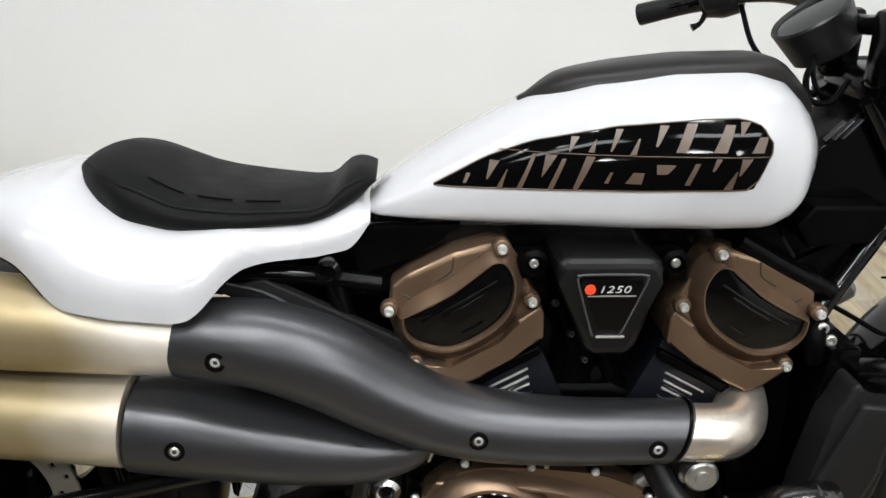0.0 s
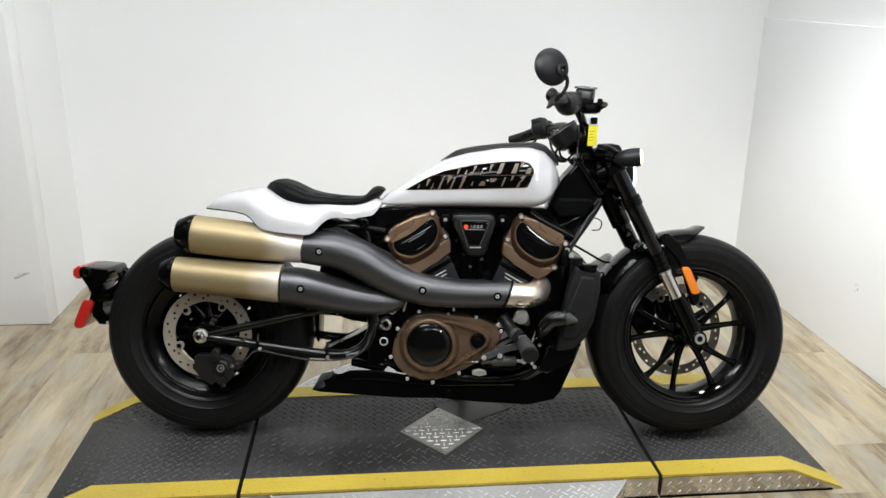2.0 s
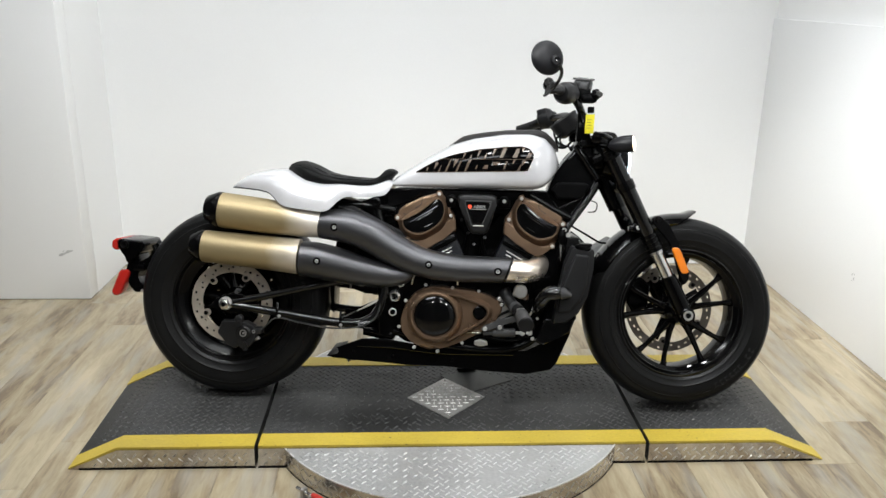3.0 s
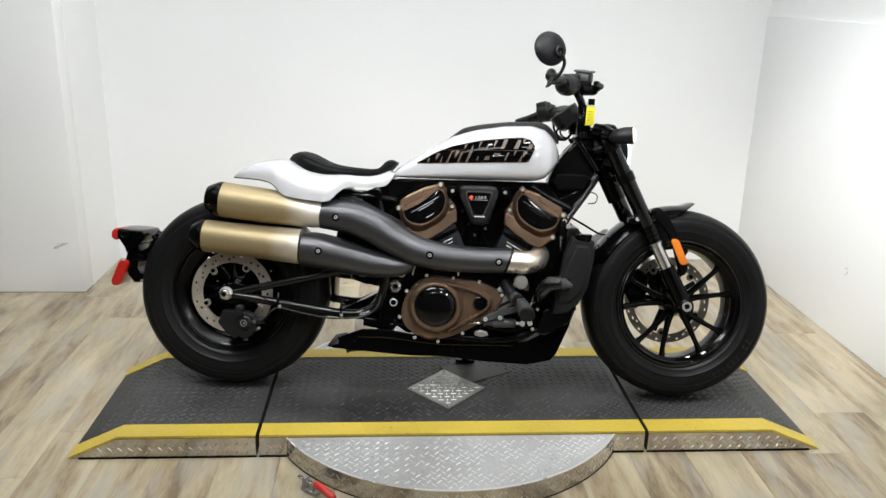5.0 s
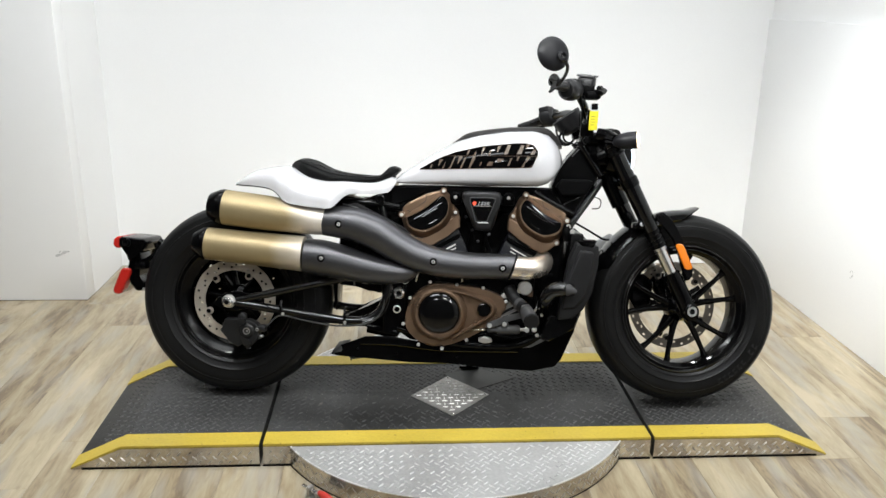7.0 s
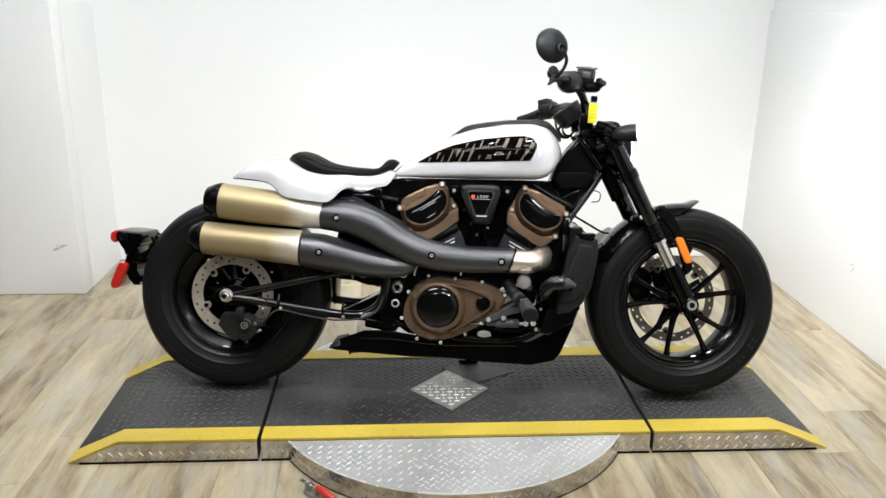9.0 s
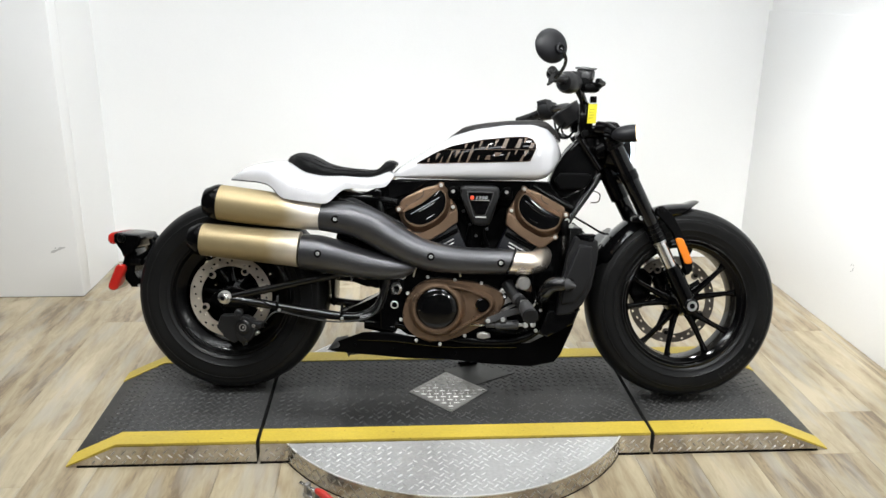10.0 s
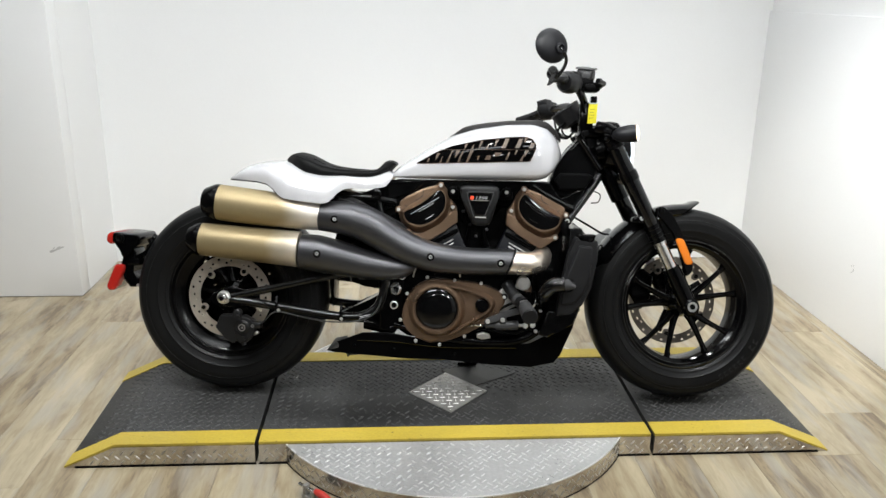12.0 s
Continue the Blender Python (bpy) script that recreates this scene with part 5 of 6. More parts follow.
part("reflector", slab([(-1.176, 0.338), (-1.17, 0.325), (-1.153, 0.323), (-1.142, 0.331), (-1.112, 0.4), (-1.118, 0.414), (-1.138, 0.416), (-1.147, 0.408)], -0.05, 0.05, 0.009, 0, 3), RED, carrier, "red reflector")
part("signal_socket", lathe([(0.014, 0), (0.014, 0.01), (0.01, 0.014), (0.005, 0.01)], toward((-1.118, -0.058, 0.502), RIGHT), 18), PLASTIC, carrier)
for x, z in ((-1.06, 0.352), (-1.072, 0.342)):
    part("bolt", bolt_head(0.005, 0.004, (x, -0.036, z)), ALLOY, carrier)

# belly pan and side stand
pan_bm = slab([(-0.425, 0.149), (-0.375, 0.16), (-0.375, 0.168), (-0.392, 0.178), (-0.305, 0.212), (-0.225, 0.214), (-0.07, 0.19), (0.1, 0.178), (0.245, 0.182), (0.325, 0.225), (0.36, 0.268), (0.388, 0.262), (0.385, 0.245), (0.345, 0.15), (0.325, 0.125), (0.248, 0.108), (0.1, 0.116), (-0.03, 0.128), (-0.15, 0.128), (-0.4, 0.145)], -0.105, 0.1, 0.006, 0, 2)
for v in pan_bm.verts:
    if v.co.y > 0 and v.co.x < 0.2 and v.co.z > 0.16:
        v.co.z -= 0.055 if v.co.x > -0.28 else 0.08
pan = part("belly_pan", pan_bm, PANBLACK, bike, "gloss black belly pan under the engine")
part("pan_edge", tube([(-0.32, -0.106, 0.187), (-0.2, -0.108, 0.185), (-0.05, -0.108, 0.171), (0.1, -0.108, 0.172), (0.2, -0.107, 0.173)], 0.003, 8), GLOSS, pan)
for x, z in ((-0.2, 0.158), (0.0, 0.15), (0.29, 0.22), (-0.33, 0.17)):
    part("bolt", bolt_head(0.005, 0.003, (x, -0.105, z)), BLACK, pan)
part("side_stand", merge(tube([(0.06, 0.1, 0.17), (0.05, 0.16, 0.095), (0.045, 0.2, 0.046)], 0.012), block(0.01, 0.08, 0.185, 0.225, 0.04, 0.049, 0.003)), BLACK, bike, "black side stand, folded out")

# radiator and its side shroud
rad = part("radiator_shroud", slab([(0.352, 0.49), (0.371, 0.543), (0.38, 0.547), (0.39, 0.529), (0.425, 0.523), (0.434, 0.536), (0.444, 0.534), (0.443, 0.475), (0.428, 0.384), (0.4, 0.329), (0.365, 0.3), (0.318, 0.293), (0.333, 0.39)], -0.178, -0.13, 0.007, 0, 3), SHROUD, bike, "dark grey plastic radiator shroud")
part("shroud_panel", slab([(0.383, 0.522), (0.427, 0.517), (0.423, 0.425), (0.405, 0.372), (0.373, 0.335), (0.33, 0.33), (0.341, 0.412)], -0.187, -0.17, 0.008, 0, 3), SHROUD, rad, "raised flat side panel")
part("far_shroud", slab([(0.352, 0.49), (0.371, 0.543), (0.444, 0.534), (0.443, 0.475), (0.428, 0.384), (0.4, 0.329), (0.365, 0.3), (0.318, 0.293), (0.333, 0.39)], 0.13, 0.178, 0.007, 0, 3), SHROUD, rad)
part("filler_cap", merge(lathe([(0.026, 0), (0.026, 0.012), (0.02, 0.016)], toward((0.412, -0.14, 0.53), (0, 0, 1)), 20), block(0.384, 0.438, -0.16, -0.12, 0.544, 0.553, 0.003)), BLACK, rad)
part("hose_neck", lathe([(0.022, 0), (0.019, 0.022), (0.009, 0.036), (0.006, 0.046)], toward((0.328, -0.205, 0.402), (1, -0.12, -0.22)), 20), FOOT, rad, "grey hose neck")
part("coolant_hose", tube([(0.36, -0.19, 0.395), (0.328, -0.205, 0.4), (0.298, -0.2, 0.392), (0.282, -0.18, 0.365), (0.278, -0.14, 0.335), (0.285, -0.1, 0.31)], [0.02, 0.0235, 0.0235, 0.0225, 0.021, 0.019], 20), HOSE, bike, "shiny black coolant hose")
part("radiator_core", slab([(0.34, 0.3), (0.36, 0.57), (0.4, 0.57), (0.4, 0.3)], -0.132, 0.132, 0.004), BLACK, bike)
# no known part: a plain block makes the gap by the header pipe dark
part("engine_front", slab([(0.25, 0.24), (0.25, 0.6), (0.345, 0.6), (0.345, 0.24)], -0.085, 0.1, 0.008), BLACK, bike, "added black block that darkens the gap behind the radiator")
part("lower_shroud", slab([(0.296, 0.306), (0.34, 0.306), (0.395, 0.306), (0.38, 0.262), (0.34, 0.242), (0.296, 0.217), (0.266, 0.227)], -0.15, 0.15, 0.006), GLOSS, bike)

# foot control
peg = part("foot_peg", tube([(0.218, -0.2, 0.325), (0.221, -0.25, 0.321), (0.225, -0.305, 0.314)], [0.0205, 0.0225, 0.0245], 24, 4), FOOT, bike, "grey rubber rider foot peg")
part("peg_cap", lathe([(0.0245, 0), (0.0245, 0.004), (0.021, 0.0065)], toward((0.225, -0.305, 0.314), (0.06, -0.98, -0.18)), 24), SHROUD, peg)
part("peg_joint", block(-0.013, 0.013, -0.012, 0.012, -0.018, 0.018, 0.003, toward((0.216, -0.185, 0.328), (0.06, -0.98, -0.18))), ALLOY, peg, "bare alloy peg joint")
hanger = part("peg_hanger", tube([(0.165, -0.1, 0.385), (0.178, -0.118, 0.362), (0.198, -0.145, 0.338), (0.214, -0.17, 0.33)], [0.021, 0.0195, 0.019, 0.02], 16), SHROUD, bike, "black peg hanger arm")
part("hanger_collar", tube([(0.196, -0.142, 0.34), (0.204, -0.153, 0.335)], 0.0215, 16), FOOT, hanger)
pedal = part("brake_pedal", slab([(0.09, 0.262), (0.098, 0.274), (0.15, 0.297), (0.205, 0.314), (0.214, 0.306), (0.212, 0.292), (0.16, 0.282), (0.135, 0.266), (0.1, 0.256)], -0.146, -0.136, 0.003, 0, 2), FOOT, bike, "dark flat brake pedal lever")
for x, z in ((0.104, 0.266), (0.152, 0.272)):
    part("bolt", bolt_head(0.0075, 0.007, (x, -0.146, z)), BRIGHT, pedal, "bright bolt")
master = part("master_cylinder", merge(tube([(0.098, -0.128, 0.249), (0.128, -0.128, 0.25)], 0.009, 14), tube([(0.128, -0.128, 0.25), (0.135, -0.128, 0.25), (0.198, -0.128, 0.252), (0.204, -0.128, 0.252)], [0.011, 0.0155, 0.0155, 0.012], 18, 1), block(0.142, 0.165, -0.142, -0.115, 0.25, 0.276, 0.003)), FOOT, bike, "rear brake master cylinder")
part("push_rod", tube([(0.04, -0.125, 0.247), (0.1, -0.128, 0.249)], 0.0028, 8), CHROME, master, "bright push rod")
part("rod_nut", tube([(0.072, -0.127, 0.2485), (0.09, -0.127, 0.2488)], 0.0055, 6), CHROME, master)
part("banjo", merge(tube([(0.202, -0.128, 0.252), (0.222, -0.128, 0.252)], 0.005, 10), lathe([(0.0085, -0.006), (0.0085, 0.008), (0.006, 0.01)], toward((0.226, -0.128, 0.252), RIGHT), 12)), BRIGHT, master)
part("alloy_bracket", slab([(0.098, 0.262), (0.118, 0.3), (0.142, 0.362), (0.152, 0.37), (0.175, 0.352), (0.196, 0.31), (0.15, 0.288), (0.118, 0.256)], -0.108, -0.092, 0.005), ALLOY, bike, "bare cast alloy foot control bracket")
part("bracket_web", tube([(0.124, -0.112, 0.282), (0.15, -0.113, 0.305), (0.19, -0.112, 0.325)], 0.0045, 8), BLACK, bike)
part("alloy_bracket", slab([(0.07, 0.218), (0.09, 0.224), (0.112, 0.218), (0.116, 0.205), (0.09, 0.2), (0.07, 0.205)], -0.118, -0.1, 0.004), ALLOY, bike)
sender = part("oil_cap", lathe([(0.0225, -0.02), (0.0225, 0.006), (0.019, 0.009), (0.01, 0.009), (0.01, 0.013)], toward((0.216, -0.135, 0.39), RIGHT), 24), ALLOY, bike, "dull alloy plug")
part("sender", merge(tube([(0.232, -0.105, 0.412), (0.232, -0.108, 0.385)], 0.017, 16), tube([(0.232, -0.108, 0.386), (0.23, -0.112, 0.352)], [0.0135, 0.012], 14)), PLASTIC, bike, "black ribbed pressure sender")
part("sender_label", tube([(0.2315, -0.1085, 0.378), (0.2305, -0.111, 0.36)], 0.0142, 14), COPPER, bike)
for x, y, z, r in ((0.25, -0.135, 0.255, 0.009), (0.2, -0.124, 0.38, 0.009), (0.222, -0.14, 0.272, 0.005), (0.26, -0.13, 0.235, 0.006), (0.23, -0.31, 0.29, 0.004), (0.275, -0.118, 0.3, 0.005), (0.315, -0.118, 0.262, 0.004)):
    part("bolt", bolt_head(r, 0.006, (x, y, z)), BRIGHT, bike, "bright bolt")
part("return_spring", tube([(0.262, -0.122, 0.345), (0.256, -0.126, 0.325), (0.246, -0.126, 0.305)], 0.0035, 8), CHROME, bike)
part("hydraulic_line", tube([(0.2, -0.125, 0.252), (0.245, -0.125, 0.24), (0.265, -0.11, 0.27), (0.255, -0.1, 0.36)], 0.0045, 8), PLASTIC, bike)
part("hydraulic_line", tube([(0.1, -0.11, 0.238), (0.13, -0.13, 0.232), (0.19, -0.125, 0.225), (0.225, -0.12, 0.235)], 0.004, 8), PLASTIC, bike)
part("lower_frame", merge(tube([(-0.2, -0.09, 0.24), (0.0, -0.1, 0.195), (0.2, -0.1, 0.195), (0.31, -0.09, 0.26)], 0.014), tube([(-0.3, -0.06, 0.235), (-0.2, -0.08, 0.22)], 0.02)), BLACK, bike)

# frame round the steering head
part("frame", merge(slab([(0.3, 0.72), (0.322, 0.768), (0.343, 0.804), (0.39, 0.86), (0.42, 0.872), (0.455, 0.86), (0.455, 0.76), (0.44, 0.7), (0.36, 0.66), (0.31, 0.67)], -0.05, 0.05, 0.008), slab([(0.33, 0.66), (0.43, 0.71), (0.43, 0.69), (0.36, 0.585), (0.335, 0.6)], -0.06, 0.06, 0.006)), BLACK, bike, "black frame round the steering head")
for y in (-0.088, 0.088):
    part("frame_tube", tube([(0.462, y * 0.5, 0.742), (0.44, y * 0.6, 0.708), (0.413, y * 0.7, 0.668), (0.364, y * 0.9, 0.598), (0.342, y, 0.55)], [0.0145, 0.0145, 0.014, 0.013, 0.012], 12), GLOSS, bike, "gloss black frame tube")
    part("steering_head_tube", tube([(0.385, y * 0.68, 0.868), (0.41, y * 0.68, 0.832), (0.46, y * 0.68, 0.757)], 0.0125, 12), GLOSS, bike, "gloss black steering head tube")
    part("frame_tube", tube([(0.24, y, 0.7), (0.3, y, 0.665), (0.37, y, 0.63)], 0.013, 12), BLACK, bike)
part("head_panel", slab([(0.31, 0.72), (0.33, 0.745), (0.42, 0.745), (0.435, 0.735), (0.41, 0.695), (0.33, 0.69)], -0.09, -0.05, 0.006), PLASTIC, bike)
for k in range(3):
    part("intake_slat", block(0.34 + 0.008 * k, 0.372 + 0.008 * k, -0.058, -0.05, 0.832 - 0.007 * k, 0.835 - 0.007 * k, 0.001, Matrix.Translation((0.36, 0, 0.83)) @ pose(0, 0, 0, 0, -48, 0) @ Matrix.Translation((-0.36, 0, -0.83))), MATTE, bike)
part("coolant_line", tube([(0.355, -0.1, 0.6), (0.345, -0.115, 0.575), (0.35, -0.115, 0.545)], [0.012, 0.014, 0.011], 12), PLASTIC, bike)
for x, z in ((0.352, 0.592), (0.365, 0.575), (0.345, 0.562)):
    part("bolt", bolt_head(0.008, 0.006, (x, -0.115, z)), ALLOY, bike)


# fork, turned to the left
def steered(name, bm, mat, label="", parent=bike):
    bm.transform(STEERED)
    return part(name, bm, mat, parent, label)


def along(s, y, off=0.0):
    """A place s metres up the fork from the axle."""
    return A_FRONT + AXIS * s + Vector((math.cos(radians(RAKE)) * off, y, math.sin(radians(RAKE)) * off))


for y, side in ((-0.1, "right"), (0.1, "left")):
    leg = steered("fork_leg", tube([along(-0.03, y), along(-0.01, y), along(0.1, y), along(0.14, y)], [0.02, 0.027, 0.0275, 0.0255], 20, 3), BLACK, "black fork leg with a bright slider")
    steered("slider", tube([along(0.13, y), along(0.235, y)], 0.0205, 20), CHROME, "bright steel slider", leg)
    for s, r in ((0.235, 0.0265), (0.25, 0.027), (0.265, 0.027), (0.28, 0.0265)):
        steered("seal", tube([along(s, y), along(s + 0.01, y)], r, 20), BLACK, "", leg)
    steered("upper_tube", tube([along(0.232, y), along(0.295, y), along(0.3, y), along(0.46, y), along(0.47, y), along(0.605, y)], [0.0235, 0.0235, 0.0255, 0.0265, 0.0255, 0.0255], 20, 1), GLOSS, "gloss black upper tube", leg)
    steered("axle_clamp", lathe([(0.024, -0.012), (0.024, 0.028), (0.0185, 0.031), (0.0185, 0.022), (0.011, 0.022), (0.011, 0.028), (0.001, 0.028)], toward(along(0, y), (0, -1 if y < 0 else 1, 0)), 28), BLACK, "", leg)
    if y < 0:
        steered("axle_end", ring_lathe([(0.009, 0.018), (0.009, 0.032), (0.0165, 0.032), (0.0165, 0.018)], toward(along(0, y), RIGHT), 24), CHROME, "bright axle end", leg)
    for s in (0.45, 0.565):
        steered("clamp_collar", tube([along(s, y), along(s + 0.03, y)], 0.03, 20), BLACK, "", leg)
steered("lower_triple_clamp", merge(block(-0.03, 0.03, -0.1, 0.1, -0.014, 0.014, 0.007, Matrix.Translation(along(0.465, 0)) @ pose(0, 0, 0, 0, -RAKE, 0))), BLACK, "black lower triple clamp")
steered("upper_triple_clamp", merge(block(-0.06, 0.03, -0.1, 0.1, -0.012, 0.012, 0.006, Matrix.Translation(along(0.585, 0)) @ pose(0, 0, 0, 0, -RAKE, 0)), tube([along(0.4, 0, -0.03), along(0.625, 0, -0.03)], 0.03, 20)), BLACK, "black upper triple clamp")

# front fender, struts and reflector
rings = []
for a in np.linspace(radians(83), radians(158), 30):
    r = 0.33 + 0.0016 * max(0.0, 89 - math.degrees(a)) ** 1.2
    blade = min(1, (math.degrees(a) - 82.5) / 12)
    end = min(1, 6 * (radians(158) - a) + 0.3) * (0.35 + 0.65 * blade ** 0.6)
    drop = 0.031 * (0.12 + 0.88 * blade ** 1.5)
    rings.append([Vector((A_FRONT.x + (r - drop * abs(c) ** 2.5) * math.cos(a), c * 0.085 * (0.3 + 0.7 * end), A_FRONT.z + (r - drop * abs(c) ** 2.5) * math.sin(a))) for c in np.linspace(-1, 1, 15)]
                 + [Vector((A_FRONT.x + (r - 0.005 - drop * abs(c) ** 2.5) * math.cos(a), c * 0.081 * (0.3 + 0.7 * end), A_FRONT.z + (r - 0.005 - drop * abs(c) ** 2.5) * math.sin(a))) for c in np.linspace(1, -1, 15)])
fender = steered("front_fender", skin(rings), GLOSS, "gloss black front fender")
strut = steered("fender_strut", slab([(0.626, 0.634), (0.648, 0.64), (0.68, 0.61), (0.715, 0.545), (0.752, 0.455), (0.74, 0.42), (0.725, 0.43), (0.7, 0.515), (0.665, 0.585), (0.626, 0.61)], -0.118, -0.1, 0.005, 2), BLACK, "black fender strut")
steered("reflector", slab([(0.688, 0.533), (0.695, 0.539), (0.709, 0.538), (0.716, 0.531), (0.747, 0.463), (0.742, 0.455), (0.727, 0.454), (0.72, 0.46)], -0.128, -0.119, 0.004, 0, 3), AMBER, "amber side reflector", strut)
steered("bolt", bolt_head(0.009, 0.006, (0.642, -0.118, 0.625)), BLACK, "", strut)
steered("fender_bracket", merge(block(0.555, 0.61, -0.1, -0.07, 0.585, 0.605, 0.006), lathe([(0.016, 0), (0.016, 0.012), (0.009, 0.014), (0.007, 0.006)], toward((0.58, -0.1, 0.6), RIGHT), 20)), BLACK, "")
steered("bracket_bolt", bolt_head(0.007, 0.006, (0.58, -0.108, 0.6)), BRIGHT, "bright bolt")
steered("front_caliper", slab([(0.6, 0.4), (0.64, 0.43), (0.68, 0.4), (0.67, 0.32), (0.62, 0.3), (0.595, 0.34)], 0.05, 0.12, 0.01, 0, 3), BLACK, "black front brake caliper")
part("front_brake_line", tube([(0.385, -0.05, 0.6), (0.43, -0.05, 0.575), (0.475, -0.05, 0.55), (0.5, -0.03, 0.545)], 0.0035, 8), PLASTIC, bike)
part("loose_wire", tube([(0.43, -0.09, 0.69), (0.455, -0.1, 0.68), (0.452, -0.1, 0.655), (0.43, -0.09, 0.65)], 0.0018, 6), PLASTIC, bike)

part("horn", lathe([(0.012, -0.012), (0.03, -0.008), (0.034, 0.0), (0.034, 0.07), (0.028, 0.078), (0.01, 0.08)], toward((0.5, 0.21, 0.482), (0.78, 0.0, 0.5)), 24), surface("pale_grey_plastic", (0.3, 0.3, 0.295), 0.5, vary=0.12, grain=80), bike, "pale grey horn housing behind the fork")
part("horn_wire", tube([(0.4, 0.1, 0.57), (0.44, 0.15, 0.54), (0.475, 0.2, 0.5), (0.49, 0.21, 0.475)], 0.0035, 8), PLASTIC, bike)

# headlight, signal
hm = Matrix.Translation((0.505, -0.01, 0.815)) @ pose(0, 0, 0, 0, 92, 18)
lampo = part("headlight", lathe([(0.02, -0.05), (0.05, -0.04), (0.062, -0.01), (0.066, 0.03), (0.064, 0.036)], hm, 40), BLACK, bike, "round black headlight with a lit ring")
part("lens", lathe([(0.062, 0.034), (0.05, 0.046), (0.02, 0.052), (0.001, 0.053)], hm, 40), LENS, lampo)
part("light_ring", ring_lathe([(0.055, 0.044), (0.0655, 0.036), (0.0672, 0.037), (0.0668, 0.043), (0.058, 0.049)], hm, 40), DAYLAMP, lampo, "lit white ring")
for y, at in ((-1, (0.493, -0.158, 0.867)), (1, (0.45, 0.17, 0.862))):
    sm = toward(at, (0.94, -0.28 if y < 0 else -0.28, 0.09))
    sig = part("turn_signal", lathe([(0.005, -0.018), (0.0125, -0.013), (0.0195, -0.002), (0.0248, 0.014), (0.0272, 0.032), (0.0272, 0.05), (0.026, 0.059), (0.0248, 0.06)], sm, 28), MIRRORBACK, bike, "black bullet turn signal with a lit lens")
    part("lens", lathe([(0.0245, 0.058), (0.021, 0.063), (0.01, 0.066), (0.001, 0.067)], sm, 28), GLOW, sig, "lit lens")
    part("stalk", tube([Vector(at) + Vector((-0.005, 0, 0)), Vector(at) + Vector((-0.03, -y * 0.04, 0.002)), Vector(at) + Vector((-0.03, -y * 0.08, 0.005))], [0.011, 0.01, 0.012], 12), BLACK, sig)

# handlebar with its controls
part("handlebar", tube([(0.266, -0.318, 1.034), (0.3, -0.245, 1.03), (0.338, -0.17, 1.026), (0.372, -0.115, 1.008), (0.398, -0.07, 0.975), (0.408, 0.0, 0.95), (0.395, 0.07, 0.955), (0.375, 0.15, 0.975), (0.34, 0.24, 0.972), (0.29, 0.305, 0.957), (0.225, 0.365, 0.932)], 0.0125, 14, 5), GLOSS, bike, "gloss black handlebar")
part("riser", block(0.385, 0.43, -0.075, -0.035, 0.88, 0.972, 0.008), BLACK, bike)
part("riser", block(0.375, 0.42, 0.035, 0.075, 0.88, 0.968, 0.008), BLACK, bike)
part("right_grip", tube([(0.312, -0.222, 1.028), (0.292, -0.262, 1.031), (0.268, -0.312, 1.034)], [0.0165, 0.016, 0.0175], 20, 4), CONTROL, bike, "black rubber right grip")
part("left_grip", tube([(0.302, 0.3, 0.962), (0.265, 0.335, 0.947), (0.22, 0.37, 0.931)], [0.0175, 0.0165, 0.018], 20, 4), CONTROL, bike, "black rubber left grip")
sw = part("right_switch_box", merge(tube([(0.315, -0.215, 1.02), (0.325, -0.195, 1.022), (0.34, -0.165, 1.024), (0.358, -0.135, 1.024)], [0.024, 0.033, 0.034, 0.027], 22, 4), block(-0.022, 0.022, -0.02, 0.02, -0.026, 0.026, 0.008, toward((0.345, -0.16, 1.038), (0.45, 0.88, 0.0)))), CONTROL, bike, "black right switch box")
part("switch", block(-0.009, 0.009, -0.006, 0.006, -0.01, 0.01, 0.003, Matrix.Translation((0.328, -0.205, 1.04))), BLACK, sw)
rs = Matrix.Translation((0.397, -0.1, 1.06)) @ pose(0, 0, 0, 8, 7, -20)
res = part("brake_reservoir", block(-0.026, 0.026, -0.024, 0.024, -0.02, 0.012, 0.006, rs, 3), CONTROL, bike, "front brake fluid reservoir")
part("sight_glass", block(-0.006, 0.02, -0.0255, -0.02, -0.013, 0.006, 0.003, rs), FOOT, res)
part("cap", block(-0.03, 0.03, -0.027, 0.027, 0.0125, 0.019, 0.003, rs), FOOT, res, "grey reservoir lid")
for u in (-0.02, 0.02):
    part("lid_screw", bolt_head(0.004, 0.002, rs @ Vector((u, -0.012, 0.0188)), (0, 0, 1)), BRIGHT, res)
part("reservoir_mount", block(0.378, 0.42, -0.125, -0.07, 1.012, 1.046, 0.008), PLASTIC, res)
part("brake_lever", merge(tube([(0.395, -0.09, 1.018), (0.425, -0.12, 1.02), (0.442, -0.16, 1.022), (0.432, -0.22, 1.02), (0.405, -0.29, 1.018)], [0.012, 0.012, 0.009, 0.006, 0.007], 12), block(0.39, 0.44, -0.135, -0.08, 1.0, 1.026, 0.009)), PLASTIC, bike, "black front brake lever")
part("lever_clamp", lathe([(0.008, 0), (0.008, 0.03), (0.005, 0.032)], toward((0.436, -0.13, 1.01), (0, 0, 1)), 14), BLACK, bike)
mount = part("bar_end_mount", merge(slab([(0.254, 1.046), (0.264, 1.054), (0.277, 1.05), (0.283, 1.037), (0.281, 1.022), (0.27, 1.006), (0.257, 0.998), (0.252, 1.003), (0.262, 1.013), (0.267, 1.026), (0.258, 1.034)], -0.338, -0.316, 0.005, 2), tube([(0.272, -0.33, 1.014), (0.292, -0.325, 1.018), (0.305, -0.31, 1.022)], 0.0085, 12)), CALIPER, bike, "black bar end mirror clamp")
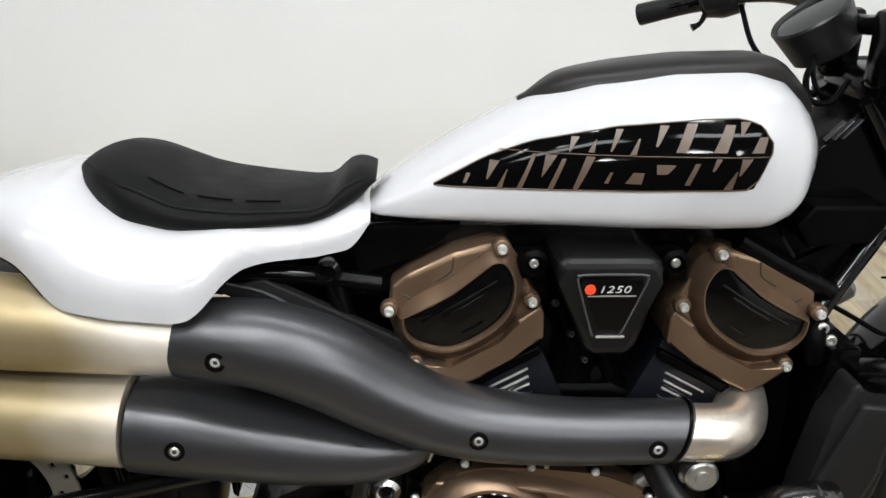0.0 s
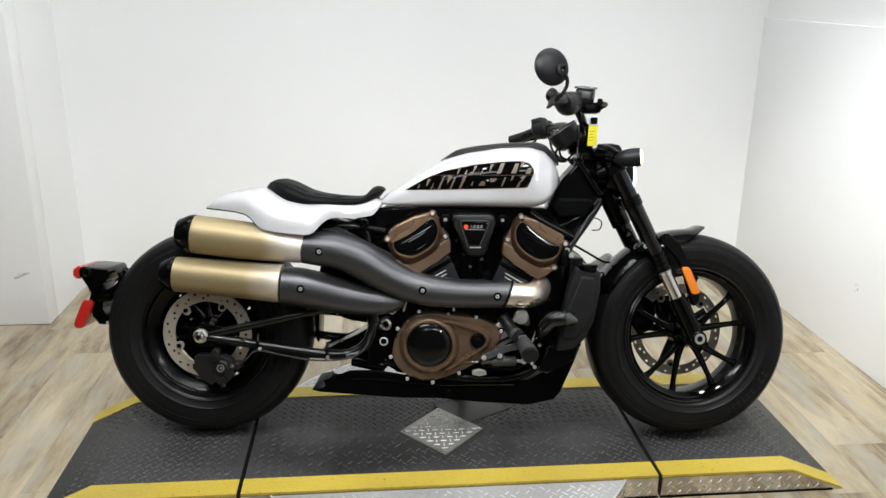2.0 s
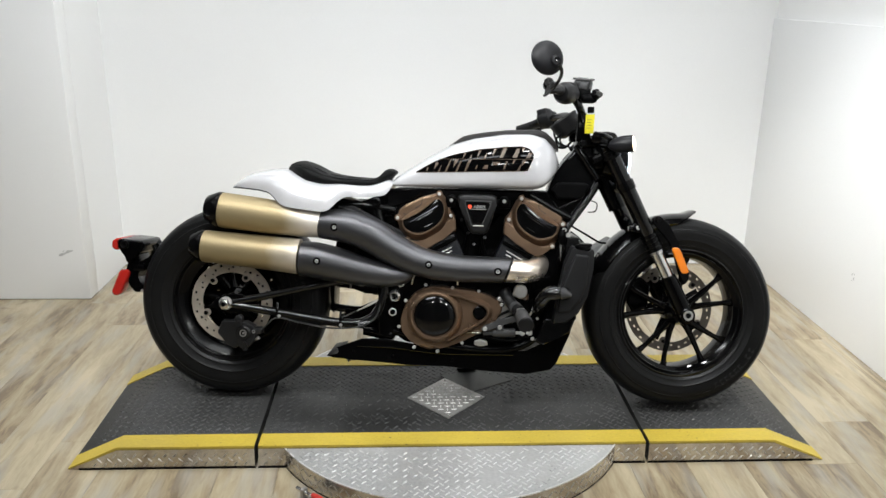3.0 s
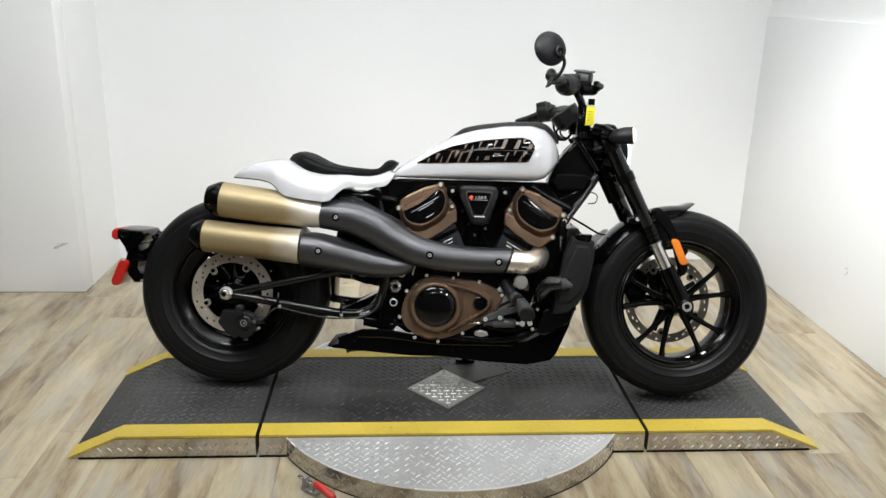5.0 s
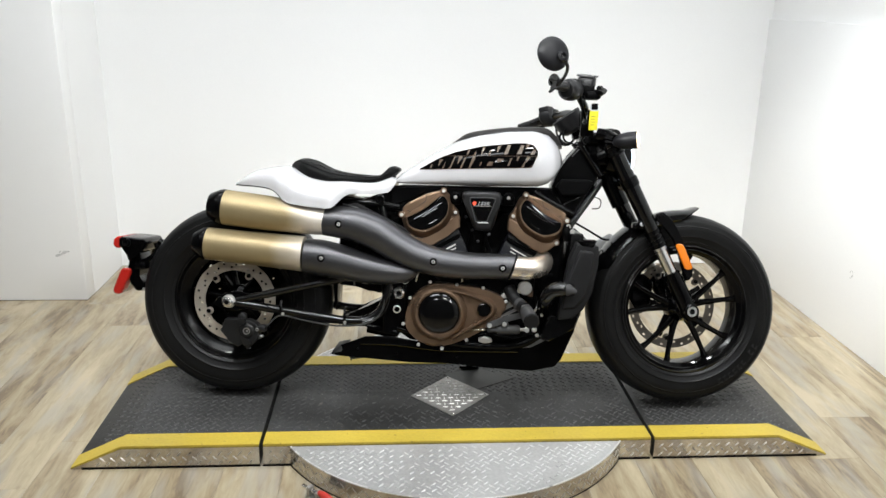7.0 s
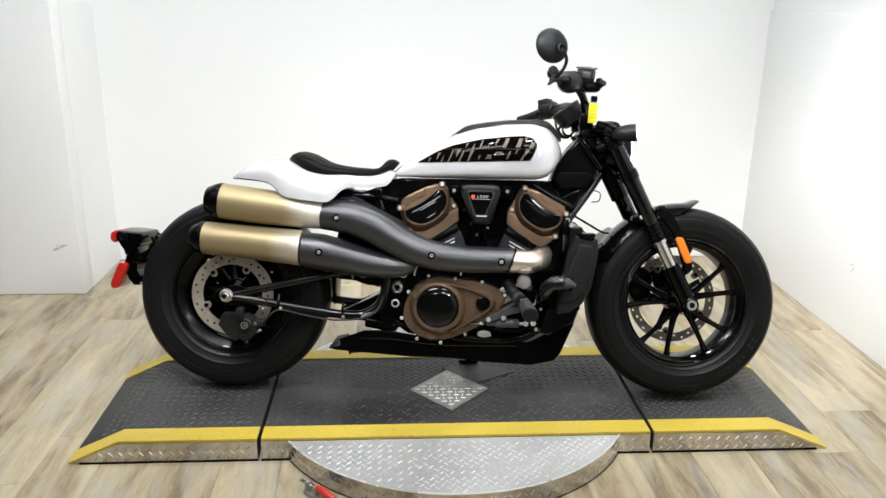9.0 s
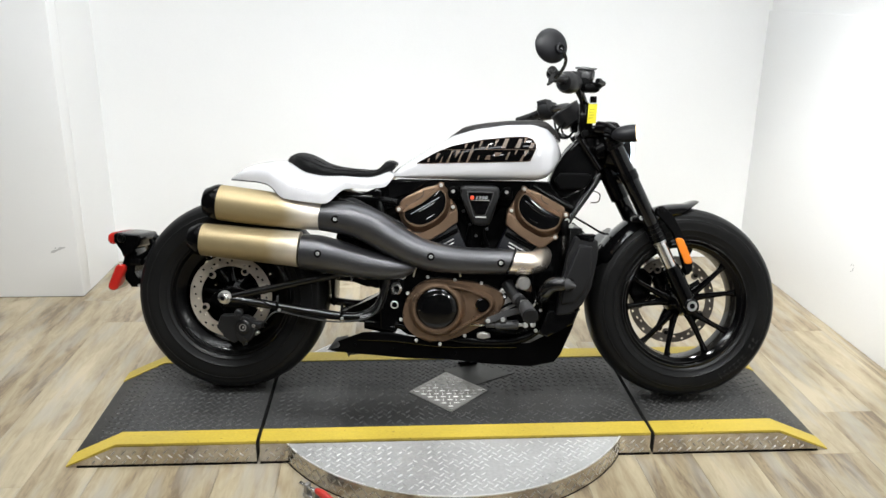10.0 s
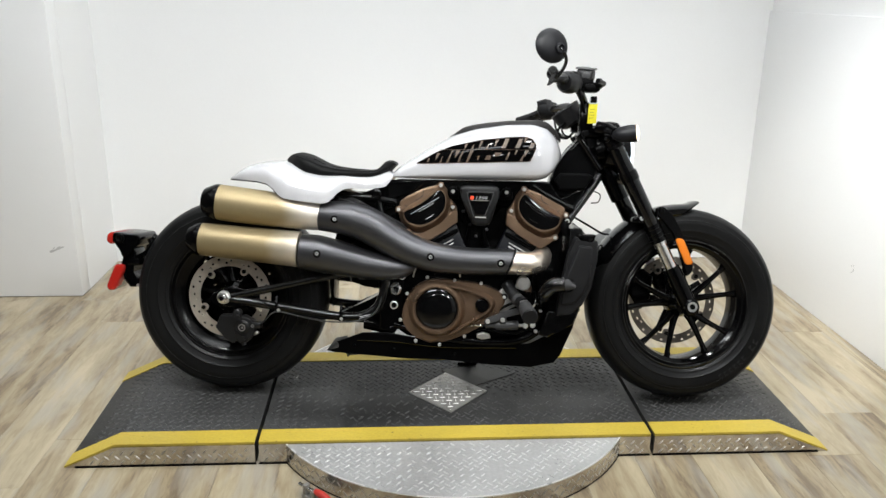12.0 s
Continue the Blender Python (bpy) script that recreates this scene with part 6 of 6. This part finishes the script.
part("bolt", lathe([(0.0105, 0), (0.0105, 0.005), (0.008, 0.007), (0.005, 0.007), (0.0045, 0.002)], toward((0.268, -0.337, 1.041), RIGHT), 18), FOOT, mount)
lsw = part("left_switch_box", merge(tube([(0.3, 0.296, 0.96), (0.322, 0.278, 0.968), (0.345, 0.262, 0.97)], [0.028, 0.034, 0.027], 20), lathe([(0.02, -0.028), (0.031, -0.02), (0.034, 0.0), (0.03, 0.02), (0.018, 0.028)], toward((0.314, 0.275, 0.974), (0.8, -0.5, 0.2)), 18), block(-0.012, 0.012, -0.01, 0.01, -0.02, 0.02, 0.004, toward((0.3, 0.262, 0.995), (0.8, -0.5, 0.2)))), CONTROL, bike, "black left switch box")
part("clutch_lever", tube([(0.36, 0.27, 0.97), (0.35, 0.33, 0.955), (0.3, 0.37, 0.94), (0.24, 0.39, 0.928)], [0.01, 0.008, 0.007, 0.008], 12), BLACK, bike)
part("lever_stub", tube([(0.302, 0.29, 0.94), (0.292, 0.285, 0.925), (0.28, 0.285, 0.918)], [0.005, 0.004, 0.006], 10), BLACK, lsw)
part("clutch_cable", tube([(0.34, 0.25, 0.955), (0.34, 0.18, 0.9), (0.35, 0.08, 0.87), (0.36, 0.02, 0.86)], 0.004, 8), PLASTIC, bike)
part("hydraulic_hose", tube([(0.36, -0.19, 1.02), (0.388, -0.1, 0.97), (0.412, -0.06, 0.92), (0.46, -0.04, 0.86), (0.48, -0.03, 0.8)], 0.0045, 8), PLASTIC, bike)
part("hydraulic_hose", tube([(0.34, 0.0, 0.905), (0.325, -0.02, 0.885), (0.33, -0.03, 0.862), (0.355, -0.03, 0.86), (0.38, -0.02, 0.885)], 0.004, 8), PLASTIC, bike)
part("cable", tube([(0.35, 0.02, 0.915), (0.338, -0.01, 0.89), (0.345, -0.02, 0.87), (0.37, -0.02, 0.862)], 0.0032, 8), PLASTIC, bike)
gm = toward((0.36, 0.05, 0.945), (-0.58, -0.02, 0.81))
gauge = part("gauge", lathe([(0.03, -0.045), (0.045, -0.035), (0.05, 0.0), (0.052, 0.015), (0.05, 0.018), (0.047, 0.014)], gm, 36), CONTROL, bike, "round black gauge")
part("glass", lathe([(0.047, 0.0135), (0.04, 0.015), (0.001, 0.0155)], gm, 36), GLOSS, gauge)
part("head_block", merge(block(0.39, 0.47, -0.07, 0.07, 0.86, 0.9, 0.01), tube([(0.44, -0.1, 0.89), (0.47, -0.12, 0.885), (0.485, -0.16, 0.875)], [0.022, 0.02, 0.014], 14), block(0.44, 0.5, -0.06, 0.06, 0.79, 0.87, 0.012), tube([(0.465, -0.02, 0.888), (0.49, -0.05, 0.886), (0.505, -0.07, 0.888)], [0.026, 0.028, 0.022], 16)), BLACK, bike)
part("key_switch", lathe([(0.012, 0), (0.012, 0.014), (0.008, 0.016)], toward((0.405, -0.078, 0.872), RIGHT), 18), PLASTIC, bike)

# mirror
mm = toward((0.257, -0.385, 1.103), (0.36, -0.92, 0.14)) @ Matrix.Diagonal((1.05, 1.05, 1.05, 1))
mirror = part("mirror", lathe([(0.001, 0.021), (0.015, 0.02), (0.03, 0.0155), (0.042, 0.008), (0.0475, 0.0), (0.0475, -0.004), (0.045, -0.006)], mm, 40), MIRRORBACK, bike, "round black mirror on a curved stalk")
part("mirror_glass", lathe([(0.0455, -0.0045), (0.044, -0.0062), (0.001, -0.0064)], mm, 40), CHROME, mirror)
part("mount_ring", ring_lathe([(0.009, 0.014), (0.009, 0.023), (0.015, 0.021), (0.016, 0.012)], toward((0.277, -0.4, 1.092), (0.36, -0.92, 0.14)) @ Matrix.Translation((0, 0, -0.008)), 20), MIRRORBACK, mirror)
part("stalk", tube([(0.274, -0.402, 1.096), (0.286, -0.405, 1.086), (0.297, -0.395, 1.065), (0.294, -0.375, 1.044), (0.282, -0.345, 1.026), (0.27, -0.325, 1.014)], [0.006, 0.0052, 0.005, 0.005, 0.0052, 0.007], 12), HOSE, mirror)

# paper tag hanging from the handlebar
tag = thing("price_tag", BIKE @ Matrix.Translation((0.424, -0.092, 0.94)) @ pose(0, 0, 0, 12, -2, 14), "yellow card tag hanging from the handlebar", "tag")
part("card", block(-0.015, 0.015, -0.0006, 0.0006, -0.036, 0.03, 0.0004), TAG, tag)
part("sleeve", block(-0.014, 0.014, -0.0012, 0.0012, 0.026, 0.044, 0.0006), LENS, tag)
part("clip", block(-0.011, 0.011, -0.003, 0.003, 0.03, 0.05, 0.002), BLACK, tag)
for k in range(4):
    part("ink_bar", block(-0.01, 0.006 - 0.003 * (k % 2), -0.0012, -0.0007, 0.008 - 0.009 * k, 0.0095 - 0.009 * k, 0), INK, tag)

# ---- floor planks, last ----
prnd = random.Random(11)
PW, PL = 0.182, 1.22
mesh_plank = bpy.data.meshes.new("plank")
bm = block(-PW / 2 + 0.0003, PW / 2 - 0.0003, -PL / 2 + 0.0003, PL / 2 - 0.0003, -0.006, 0.0, 0.0006, None, 1)
bm.to_mesh(mesh_plank)
bm.free()
mesh_plank.materials.append(PLANK)
x = ROOM_L + PW / 2 - 10 * PW
while x < ROOM_R + PW:
    y = NEAR - prnd.random() * PL
    while y < BACK + PL:
        limit = BACK if x > ROOM_L else NOOK
        inside = y - PL / 2 < limit
        if inside and y + PL / 2 > NEAR:
            y0, y1 = max(y - PL / 2, NEAR + 0.001), min(y + PL / 2, limit - 0.001)
            x0, x1 = max(x - PW / 2, -3.399), min(x + PW / 2, ROOM_R - 0.001)
            if y1 - y0 > 0.01 and x1 - x0 > 0.01:
                ob = new("plank", mesh_plank)
                ob.parent = floor
                ob.location = ((x0 + x1) / 2, (y0 + y1) / 2, -0.0005)
                ob.scale = ((x1 - x0) / PW, (y1 - y0) / PL, 1)
        y += PL
    x += PW
